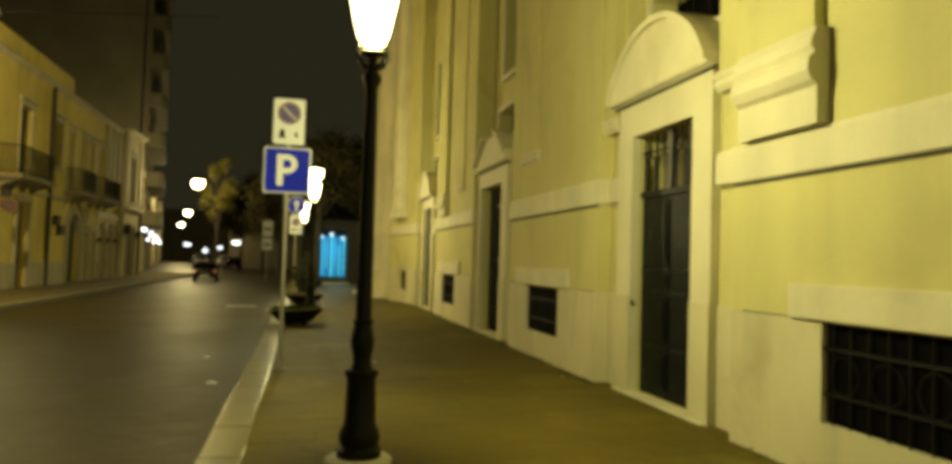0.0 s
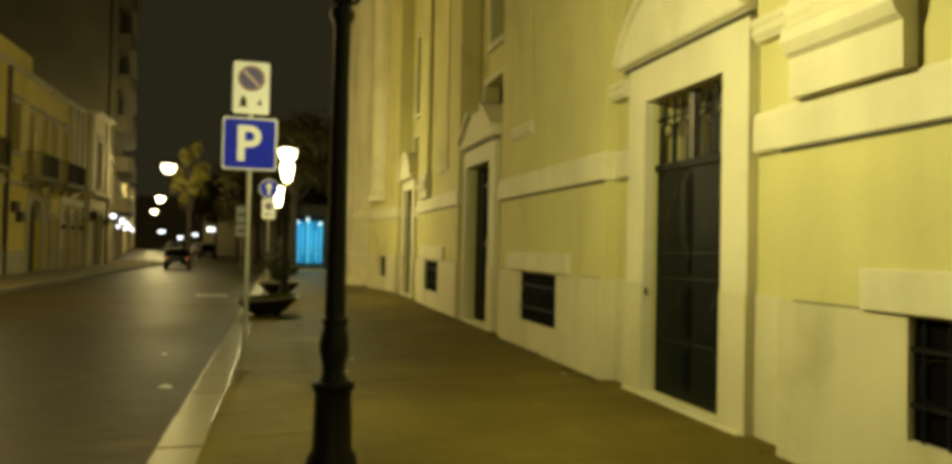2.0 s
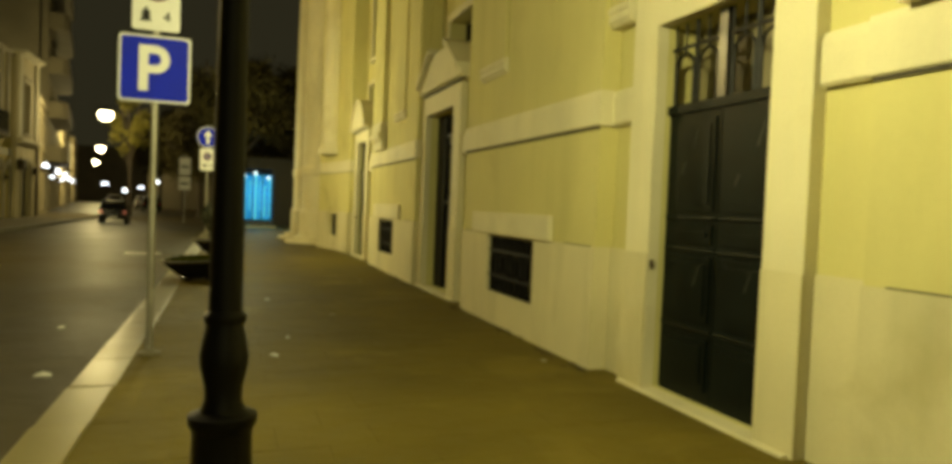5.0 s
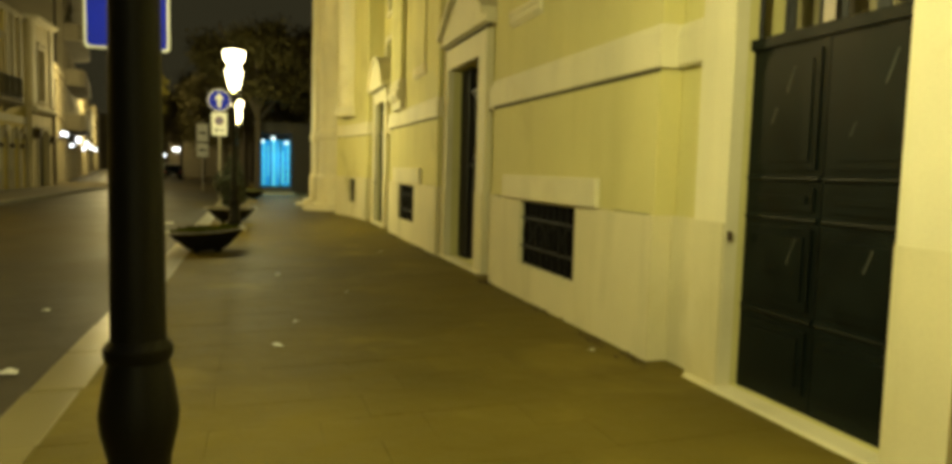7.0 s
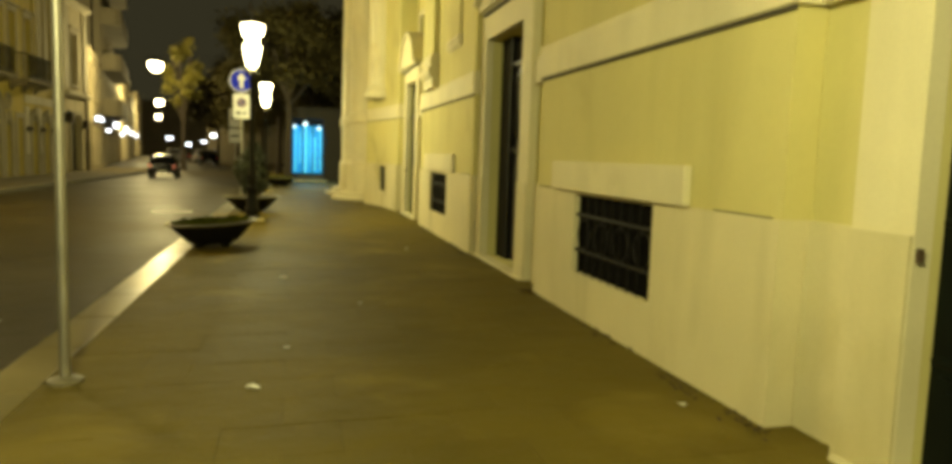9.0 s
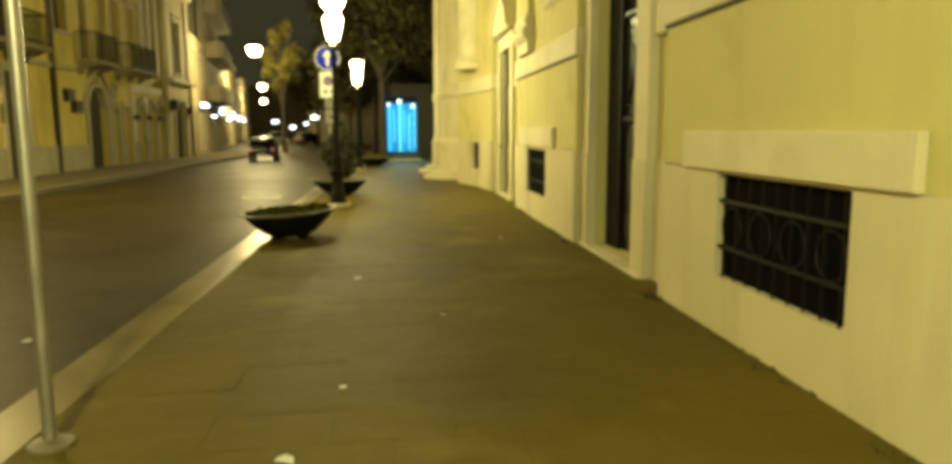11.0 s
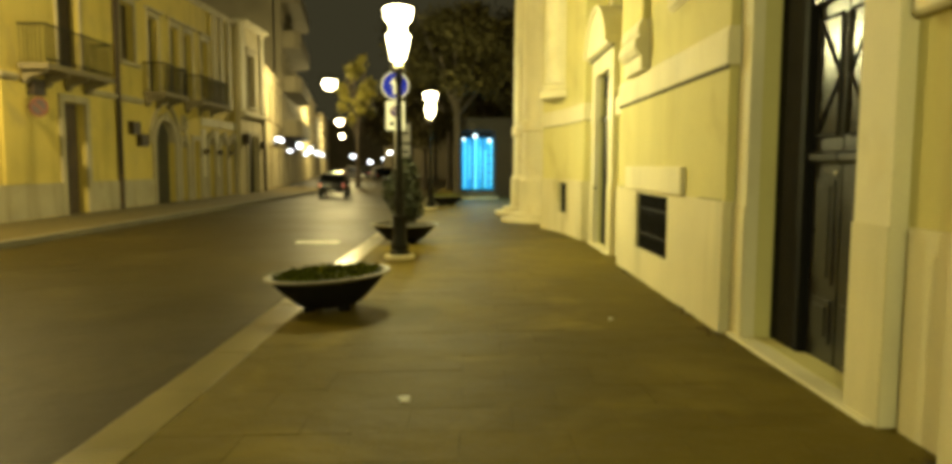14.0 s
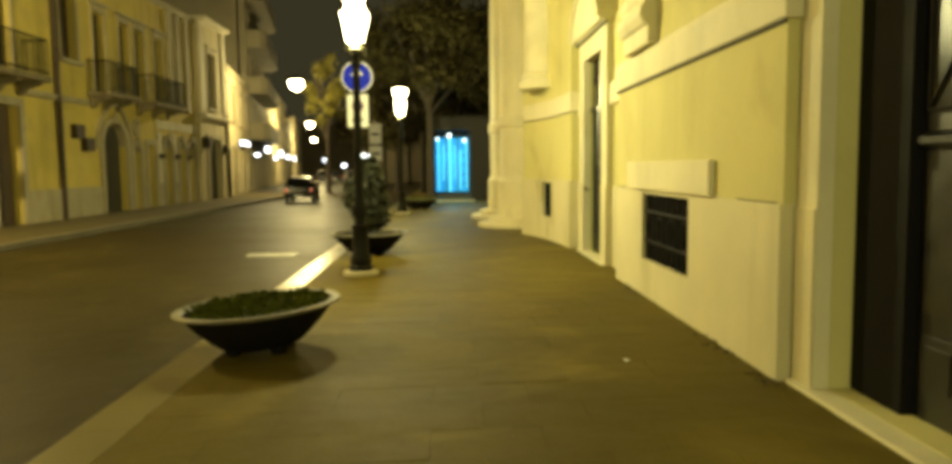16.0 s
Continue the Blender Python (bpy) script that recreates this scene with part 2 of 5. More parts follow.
def pierced(bm, xf, xb, y0, y1, z0, z1, holes):
    """A wall between xf and xb with rectangular holes (y0, y1, z0, z1) going through it."""
    ys = sorted({y0, y1, *[h[0] for h in holes], *[h[1] for h in holes]})
    zs = sorted({z0, z1, *[h[2] for h in holes], *[h[3] for h in holes]})
    ys, zs = [y for y in ys if y0 <= y <= y1], [z for z in zs if z0 <= z <= z1]
    open_ = lambda y, z: any(h[0] < y < h[1] and h[2] < z < h[3] for h in holes)
    verts = {}

    def v(x, y, z):
        if (x, y, z) not in verts:
            verts[x, y, z] = bm.verts.new((x, y, z))
        return verts[x, y, z]

    def solid(i, j):
        return 0 <= i < len(ys) - 1 and 0 <= j < len(zs) - 1 and not open_((ys[i] + ys[i + 1]) / 2, (zs[j] + zs[j + 1]) / 2)

    for i in range(len(ys) - 1):
        for j in range(len(zs) - 1):
            if not solid(i, j):
                continue
            a, b, c, d = ys[i], ys[i + 1], zs[j], zs[j + 1]
            bm.faces.new((v(xf, a, c), v(xf, a, d), v(xf, b, d), v(xf, b, c)))
            bm.faces.new((v(xb, a, c), v(xb, b, c), v(xb, b, d), v(xb, a, d)))
            if not solid(i - 1, j):
                bm.faces.new((v(xf, a, c), v(xb, a, c), v(xb, a, d), v(xf, a, d)))
            if not solid(i + 1, j):
                bm.faces.new((v(xf, b, c), v(xf, b, d), v(xb, b, d), v(xb, b, c)))
            if not solid(i, j - 1):
                bm.faces.new((v(xf, a, c), v(xf, b, c), v(xb, b, c), v(xb, a, c)))
            if not solid(i, j + 1):
                bm.faces.new((v(xf, a, d), v(xb, a, d), v(xb, b, d), v(xf, b, d)))


# ---- ground, road, pavements ----
def ground_sheet():
    bm = bmesh.new()
    box(bm, -400, 400, -200, 700, -0.5, -0.12)
    ob = part("road", bm, ASPHALT)
    tagged(ob, "dark worn asphalt street running between the buildings", "road", kind="structure")


ground_sheet()
block("pavement", (0.03, 60, -16, 75, -0.115, -0.004), SLAB_BED)
tagged(bpy.data.objects["pavement"], "pavement of dark stone slabs beside the church wall", "pavement", kind="structure")
block("pavement_far", (-30, -7.2, -16, 60, -0.115, 0.0), SLAB_BED)
tagged(bpy.data.objects["pavement_far"], "narrow pavement along the houses across the street", "pavement", kind="structure")


# ---- the church wall along the pavement ----
church = thing("church_building", "long yellow rendered church wall with stone doorways and basement windows", "church")
ZTOP = 13.0
LIFT = (0.0, -0.03, 0.0, 0.07)
BAYS = [(-8.7, -4.9), (-1.5, 5.75), (8.65, 12.5), (15.4, 19.75)]
ZONES = [(-4.9, -1.5), (5.75, 8.65), (12.5, 15.4), (19.75, 23.05)]
DOORS = {1: (6.6, 7.91, 0.10, 2.97), 2: (13.5, 15.14, 0.10, 3.02), 3: (21.1, 22.4, 0.10, 3.05)}
CENTRE = {1: 7.255, 2: 14.11, 3: 21.75}
RECESS = {1: (6.22, 8.28), 2: (12.52, 15.38), 3: (19.77, 23.03)}
BASEMENT = [(3.2, 4.66), (10.0, 11.46), (17.11, 18.57)]


def church_walls():
    holes = [DOORS[k] for k in DOORS] + [(a, b, 3.43, ZTOP + 1) for a, b in RECESS.values()]
    bm = bmesh.new()
    pierced(bm, 4.20, 4.75, -16, 38, -0.1, ZTOP, holes)
    part("wall", bm, RENDER_WALL, church)
    for k, (a, b) in RECESS.items():
        c = CENTRE[k]
        bm = bmesh.new()
        pierced(bm, 4.42, 4.74, a + 0.002, b - 0.002, 3.432, ZTOP, [(c - 0.82, c + 0.82, 3.98, 4.62), (c - 0.5, c + 0.5, 5.3, 7.6)])
        part("recessed_wall", bm, RENDER_WALL, church)
    for (y0, y1), up in zip(BAYS, LIFT):
        zl, zp = 2.25 + up, 1.17 + 0.3 * up
        bm = bmesh.new()
        box(bm, 4.02, 4.198, y0, y1, zp, zl)
        box(bm, 4.02, 4.198, y0, y1, zl + 0.31, ZTOP)
        part("projecting_bay", bm, RENDER_WALL, church)
        bm = bmesh.new()
        pierced(bm, 4.0, 4.198, y0, y1, -0.1, zp - 0.001, [(a, b, 0.46, 1.15) for a, b in BASEMENT])
        part("plinth", bm, PLINTH, church)
        bm = bmesh.new()
        prism_y(bm, [(4.198, zl), (4.0, zl), (3.99, zl + 0.01), (3.99, zl + 0.27), (4.0, zl + 0.31), (4.198, zl + 0.31)], y0 - 0.03, y1 + 0.03)
        part("string_course", bm, STONE, church)
        bm = bmesh.new()
        box(bm, 4.004, 4.019, y0, y1, zl - 0.024, zl - 0.001)
        part("open_joint", bm, JOINT, church)
        for u, v, t in ((0.02, 0.16, 0.007), (0.60, 0.74, 0.010), (0.86, 0.98, 0.008)):
            block("plinth_joint", (4.006, 4.0195, y0 + u * (y1 - y0), y0 + v * (y1 - y0), zp, zp + t), JOINT, church)
    for (y0, y1), c in zip(ZONES, (-3.2, 7.255, 14.11, 21.75)):
        w = 1.02
        for a, b in ((y0 + 0.003, c - w), (c + w, y1 - 0.003)):
            if c == 14.11 and a > c:
                continue
            block("plinth", (4.17, 4.199, a, b, -0.1, 1.17), PLINTH, church)
            bm = bmesh.new()
            prism_y(bm, [(4.199, 2.25), (4.15, 2.25), (4.13, 2.27), (4.13, 2.50), (4.15, 2.56), (4.199, 2.56)], a, b)
            part("string_course", bm, STONE, church)


def pilaster(y0, y1, up, x=4.02):
    """A tall flat shaft on a moulded pedestal that stands on the string course."""
    bm = bmesh.new()
    box(bm, x - 0.09, x - 0.001, y0 + 0.06, y1 - 0.06, 3.22, ZTOP)
    p = part("pilaster", bm, RENDER_WALL, church)
    bm = bmesh.new()
    d = x - 0.001
    prism_y(bm, [(d, 2.562 + up), (d - 0.11, 2.562 + up), (d - 0.11, 2.80), (d - 0.15, 2.83), (d - 0.19, 2.90), (d - 0.18, 2.98), (d - 0.13, 3.03), (d - 0.16, 3.08), (d - 0.15, 3.14), (d - 0.11, 3.22), (d, 3.22)], y0, y1)
    part("pilaster_base", bm, STONE, p)


def flat_pilaster(y0, y1, d=0.0):
    """A shallow shaft beside a doorway, with a thin moulded foot."""
    bm = bmesh.new()
    box(bm, 3.97 + d, 4.198, y0 + 0.05, y1 - 0.05, 3.281, ZTOP)
    p = part("pilaster", bm, RENDER_WALL, church)
    bm = bmesh.new()
    prism_y(bm, [(4.198, 3.10)] + [(x + d, z) for x, z in ((3.99, 3.10), (3.97, 3.13), (3.95, 3.15), (3.95, 3.18), (3.965, 3.20), (3.94, 3.23), (3.94, 3.25), (3.96, 3.28))] + [(4.198, 3.28)], y0, y1)
    part("pilaster_base", bm, STONE, p)


def lintel(y0, y1, up=0.0):
    bm = bmesh.new()
    box(bm, 3.965, 4.019, y0, y1, 1.172 + 0.3 * up, 1.43 + 0.7 * up)
    bevelled(bm, 0.012)
    part("lintel", bm, STONE, church)


def basement_window(y0, y1):
    # Sheet close behind the bars, painted near-black in place of a shaded room.
    w = part("window", _backing(4.062, y0 + 0.002, y1 - 0.002, 0.462, 1.148), PAINTED_DARK, church, "barred basement window")
    for i in range(9):
        y = y0 + (y1 - y0) * (i + 0.5) / 9
        bm = bmesh.new()
        tube(bm, (4.03, y, 0.455), (4.03, y, 1.155), 0.009, 6)
        part("bar", bm, IRON, w)
    for z in (0.66, 0.97):
        bm = bmesh.new()
        box(bm, 4.022, 4.038, y0, y1, z - 0.012, z + 0.012)
        part("cross_bar", bm, IRON, w)
    for i in range(4):
        bm = bmesh.new()
        cy = y0 + (y1 - y0) * (i + 0.5) / 4
        hoop(bm, 4.028, cy, 0.805, 0.13, 0.005)
        part("scroll_ring", bm, IRON, w)


def _backing(x, y0, y1, z0, z1):
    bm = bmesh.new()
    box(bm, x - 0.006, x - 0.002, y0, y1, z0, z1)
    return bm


def surround(k, arched):
    """Stone door frame with threshold, frieze and a projecting hood."""
    y0, y1, z0, z1 = DOORS[k]
    c, o0, o1, top = CENTRE[k], y0 - 0.35, y1 + 0.35, 3.36
    w = (o1 - o0) / 2 + 0.08
    if k == 2:
        o0, o1, c, w = y0 - 0.36, y1 + 0.25, 14.08, 1.18
    bm = bmesh.new()
    pierced(bm, 4.10, 4.198, o0, o1, -0.1, top, [(y0, y1, -0.2, z1)])
    s = part("door_surround", bm, STONE, church)
    if k != 2:
        block("hold_back", (4.112, 4.14, y1 - 0.022, y1 - 0.002, 1.06, 1.12), BROWN_WOOD, s, "small rusty iron hold-back", 0.004)
    block("threshold", (4.045, 4.40, max(o0, y0 - 0.32), min(o1, y1 + 0.32), -0.05, z0 - 0.004), STONE, s, bevel=0.012)
    for a, b in ((o0 - 0.006, y0 - 0.006), (y1 + 0.006, o1 + 0.006)):
        block("jamb_foot", (4.085, 4.099, a, b, -0.05, 1.17), PLINTH, s)
    bm = bmesh.new()
    prism_y(bm, [(4.198, top), (4.06, top), (4.05, 3.37), (4.0, 3.38), (3.99, 3.40), (4.198, 3.40)], c - w, c + w)
    part("cornice", bm, STONE, s)
    block("open_joint", (4.062, 4.0985, c - w + 0.03, c + w - 0.03, top - 0.024, top - 0.001), JOINT, s)
    bm = bmesh.new()
    if arched:
        h, n = 0.66, 18
        rad = (w * w + h * h) / (2 * h)
        zc = 3.40 + h - rad
        arc = [(c - w * math.cos(math.pi * i / n), zc + math.sqrt(max(0, rad * rad - (w * math.cos(math.pi * i / n)) ** 2))) for i in range(n + 1)]
        prism(bm, [(y, max(3.402, z)) for y, z in arc], 3.99, 4.419)
        hood = part("hood", bm, STONE, s)
        bm = bmesh.new()
        rim = []
        for (y, z) in arc:
            rim.append((y, max(3.402, z)))
        for (ya, za), (yb, zb) in zip(rim, rim[1:]):
            prism(bm, [(ya, za + 0.001), (yb, zb + 0.001), (yb, zb + 0.075), (ya, za + 0.075)], 3.94, 4.419)
        part("hood_moulding", bm, STONE, s)
    else:
        prism(bm, [(c - w, 3.402), (c + w, 3.402), (c + w, 3.47), (c + 0.42, 3.90), (c + 0.30, 3.94), (c - 0.30, 3.94), (c - 0.42, 3.90), (c - w, 3.47)], 4.01, 4.419)
        part("hood", bm, STONE, s)
        for sgn in (-1, 1):
            bm = bmesh.new()
            rake = [(c + sgn * w, 3.472), (c + sgn * 0.9, 3.66), (c + sgn * 0.62, 3.86), (c + sgn * 0.42, 3.96)]
            for (ya, za), (yb, zb) in zip(rake, rake[1:]):
                prism(bm, [(ya, za), (yb, zb), (yb, zb + 0.085), (ya, za + 0.085)], 3.93, 4.418)
            part("hood_moulding", bm, STONE, s)
    # low wide window right above the hood and the tall one over it, both in the recess
    c = CENTRE[k]
    for a, b, z2, z3 in ((c - 0.82, c + 0.82, 3.98, 4.62), (c - 0.5, c + 0.5, 5.3, 7.6)):
        win = part("window", _backing(4.73, a - 0.05, b + 0.05, z2 - 0.05, z3 + 0.05), PAINTED_DARK, church)
        bm = bmesh.new()
        pierced(bm, 4.38, 4.418, a - 0.11, b + 0.11, z2 - 0.02, z3 + 0.12, [(a, b, z2 - 0.1, z3)])
        part("window_frame", bm, STONE, win)
        bm = bmesh.new()
        prism_y(bm, [(4.33, z2 - 0.12), (4.419, z2 - 0.12), (4.70, z2 - 0.1), (4.70, z2 + 0.14), (4.419, z2 + 0.01), (4.33, z2 - 0.02)], a + 0.002, b - 0.002)
        part("window_sill", bm, STONE, win, "sloping stone sill")
        bm = bmesh.new()
        for i in range(5):
            y = a + (b - a) * (i + 0.5) / 5
            tube(bm, (4.66, y, z2 + 0.1), (4.66, y, z3), 0.012, 6)
        part("grille", bm, IRON, win)


def panel_leaf(bm_panels, y0, y1, z0, z1, x):
    """A raised field inside a moulded edge."""
    box(bm_panels, x - 0.012, x, y0, y1, z0, z1)
    box(bm_panels, x - 0.022, x - 0.012, y0 + 0.05, y1 - 0.05, z0 + 0.05, z1 - 0.05)


def green_door(k):
    """A pair of dark green panelled leaves under an iron fanlight grille."""
    y0, y1, z0, z1 = DOORS[k]
    c, zg, x = (y0 + y1) / 2, 2.27, 4.25
    d = thing("door", "", "")
    d.parent = church
    tagged(d, "closed dark green panelled double door with iron grille on top")
    for a, b in ((y0, c - 0.004), (c + 0.004, y1)):
        leaf = block("door_leaf", (x, x + 0.06, a, b, z0, zg), GREEN_DOOR, d)
        for p0, p1 in ((z0 + 0.10, 0.58), (0.70, 1.18), (1.28, 1.42), (1.52, zg - 0.06)):
            bm = bmesh.new()
            panel_leaf(bm, a + 0.05, b - 0.05, p0, p1, x - 0.002)
            part("panel", bm, GREEN_DOOR, leaf)
        for z in (0.64, 1.23, 1.47):
            bm = bmesh.new()
            prism_y(bm, [(x - 0.002, z - 0.02), (x - 0.010, z - 0.016), (x - 0.017, z - 0.004), (x - 0.014, z + 0.01), (x - 0.008, z + 0.016), (x - 0.002, z + 0.02)], a + 0.012, b - 0.012)
            part("moulding", bm, GREEN_DOOR, leaf)
    # Slanted pale strips paint the highlights on the panel moulding corners.
    for y, z, l in ((y0 + 0.24, 1.96, 0.17), (c + 0.30, 1.98, 0.15), (y0 + 0.30, 0.98, 0.13), (c + 0.22, 0.96, 0.16), (c + 0.42, 1.80, 0.10), (y0 + 0.45, 1.70, 0.08)):
        bm = bmesh.new()
        prism(bm, [(y, z), (y + 0.006, z + 0.004), (y - 0.35 * l, z + l), (y - 0.35 * l - 0.004, z + l - 0.004)], x - 0.0265, x - 0.0245)
        part("glint_streak", bm, GLINT, d, "pale painted glint of a moulding corner")
    block("transom", (x - 0.03, x + 0.06, y0, y1, zg + 0.002, zg + 0.07), GREEN_DOOR, d)
    block("mullion", (x - 0.03, x + 0.03, c - 0.045, c + 0.045, zg + 0.072, z1), BLACK_WOOD, d)
    g = part("fanlight", _backing(x + 0.25, y0 - 0.1, y1 + 0.1, zg, z1 + 0.1), FANLIGHT, d, "dusty pane behind the grille")
    for a, b in ((y0 + 0.03, c - 0.06), (c + 0.06, y1 - 0.03)):
        for i in range(2):
            m = a + (b - a) * (i + 0.5) / 2
            w = (b - a) / 4 - 0.035
            bm = bmesh.new()
            pts = [(x, m - w, zg + 0.07)] + [(x, m - w * math.cos(t), zg + 0.36 + w * math.sin(t)) for t in np.linspace(0, math.pi, 11)] + [(x, m + w, zg + 0.07)]
            for p, q in zip(pts, pts[1:]):
                tube(bm, p, q, 0.012, 6)
            part("grille_arch", bm, IRON, d)
            for off in (-w - 0.022, w + 0.022, 0.0):
                bm = bmesh.new()
                tube(bm, (x, m + off, zg + (0.07 if off else 0.36 + w)), (x, m + off, z1), 0.011, 6)
                part("grille_bar", bm, IRON, d)
    bm = bmesh.new()
    box(bm, x - 0.01, x + 0.012, y0, y1, zg + 0.50, zg + 0.525)
    part("grille_rail", bm, IRON, d)


def glazed_door(k):
    """Dark wooden double door set deep, its upper fields crossed by diagonal bars."""
    y0, y1, z0, z1 = DOORS[k]
    c, x, zt = 14.24, 4.40, 2.62
    d = thing("door", "", "")
    d.parent = church
    tagged(d, "closed dark wooden double door with diagonal bars in its upper fields")
    for a, b in ((y0, c - 0.42), (c + 0.42, y1)):
        block("jamb_lining", (4.33, 4.50, a + 0.002, b - 0.002, z0, z1 - 0.002), DARK_LINING, d)
    for a, b in ((c - 0.415, c - 0.012), (c + 0.012, c + 0.415)):
        near = a < c - 0.1
        leaf = block("door_leaf", (x, x + 0.06, a, b, z0, zt - 0.002), BLACK_WOOD, d)
        for p0, p1 in ((z0 + 0.14, 0.55), (0.66, 1.40)):
            bm = bmesh.new()
            panel_leaf(bm, a + 0.06, b - 0.06, p0, p1, x - 0.002)
            part("panel", bm, BLACK_WOOD, leaf)
        bm = bmesh.new()
        prism_y(bm, [(x - 0.002, 1.50), (x - 0.025, 1.51), (x - 0.045, 1.535), (x - 0.045, 1.57), (x - 0.02, 1.59), (x - 0.002, 1.60)], a, b)
        part("rail", bm, BLACK_WOOD, leaf)
        e0, e1, f0, f1 = a + 0.05, b - 0.05, 1.70, 2.52
        m = (f0 + f1) / 2
        inner, outer = (e1, e0) if near else (e0, e1)
        block("pane", (x - 0.008, x - 0.003, e0, e1, f0, f1), DOOR_GLASS, leaf, "dull glass pane catching the lamp light")
        bm = bmesh.new()
        for p, q in (((e0, f0), (e1, f0)), ((e1, f0), (e1, f1)), ((e1, f1), (e0, f1)), ((e0, f1), (e0, f0)), ((inner, m), (outer, f1)), ((inner, m), (outer, f0))):
            tube(bm, (x - 0.016, *p), (x - 0.016, *q), 0.010, 6)
        part("diagonal_bar", bm, IRON, leaf)
    bm = bmesh.new()
    box(bm, x + 0.01, x + 0.05, c - 0.010, c + 0.010, z0, zt - 0.004)
    part("meeting_strip", bm, PAINTED_DARK, d)
    bm = bmesh.new()
    prism_y(bm, [(x + 0.06, zt), (x - 0.02, zt), (x - 0.05, zt + 0.02), (x - 0.055, zt + 0.05), (x - 0.03, zt + 0.07), (x + 0.06, zt + 0.07)], c - 0.418, c + 0.418)
    part("transom", bm, BLACK_WOOD, d)
    bm = bmesh.new()
    box(bm, x + 0.05, x + 0.06, c - 0.418, c + 0.418, zt + 0.072, z1 - 0.004)
    part("fanlight", bm, FANLIGHT, d, "dusty pane behind upright bars")
    for i in range(6):
        bm = bmesh.new()
        y = c - 0.36 + 0.144 * i
        tube(bm, (x, y, zt + 0.07), (x, y, z1 - 0.004), 0.012, 6)
        part("grille_bar", bm, IRON, d)
    bm = bmesh.new()
    lathe(bm, [(0.0, 0), (0.018, 0.003), (0.018, 0.014), (0.0, 0.02)], n=10, close=False)
    for v in bm.verts:
        v.co = Vector((x - v.co.z - 0.002, c + 0.07 + v.co.x, 1.44 + v.co.y))
    part("lock", bm, STEEL, d)


DOOR_GLASS = mat("dull_door_glass", (0.035, 0.031, 0.022), 0.20, 0.3, 3.0, 40, 0.03, spec=0.24)
FANLIGHT = mat("dusty_pane", (0.22, 0.19, 0.10), 0.5, 0.3, 2.0, 30, 0.05)
church_walls()
for y0, y1, up in ((4.62, 5.55, -0.03), (0.2, 1.2, -0.03), (18.1, 19.05, 0.07)):
    pilaster(y0, y1, up)
for y0, y1, d in ((5.6, 6.2, 0.13), (8.3, 8.9, 0.10), (11.0, 11.9, 0.02), (16.3, 17.2, 0.02)):
    flat_pilaster(y0, y1, d)
for y0, y1, up in ((2.7, 4.98, -0.03), (9.55, 11.98, 0.0), (16.55, 19.1, 0.07)):
    lintel(y0, y1, up)
for y0, y1 in BASEMENT:
    basement_window(y0, y1)
surround(1, True)
surround(2, False)
surround(3, True)
green_door(1)
glazed_door(2)
green_door(3)


def bowed(name, plan, z0, z1, material, out=0.0, label=""):
    """A wall course over a bowed plan of (x, y) corners, back to the straight wall behind."""
    bm = bmesh.new()
    ring = [(x - out, y) for x, y in plan] + [(4.198, plan[-1][1]), (4.198, plan[0][1])]
    lo, hi = [bm.verts.new((x, y, z0)) for x, y in ring], [bm.verts.new((x, y, z1)) for x, y in ring]
    bm.faces.new(lo)
    bm.faces.new(hi[::-1])
    for i in range(len(ring)):
        k = (i + 1) % len(ring)
        bm.faces.new((lo[i], hi[i], hi[k], lo[k]))
    return part(name, bm, material, church, label)


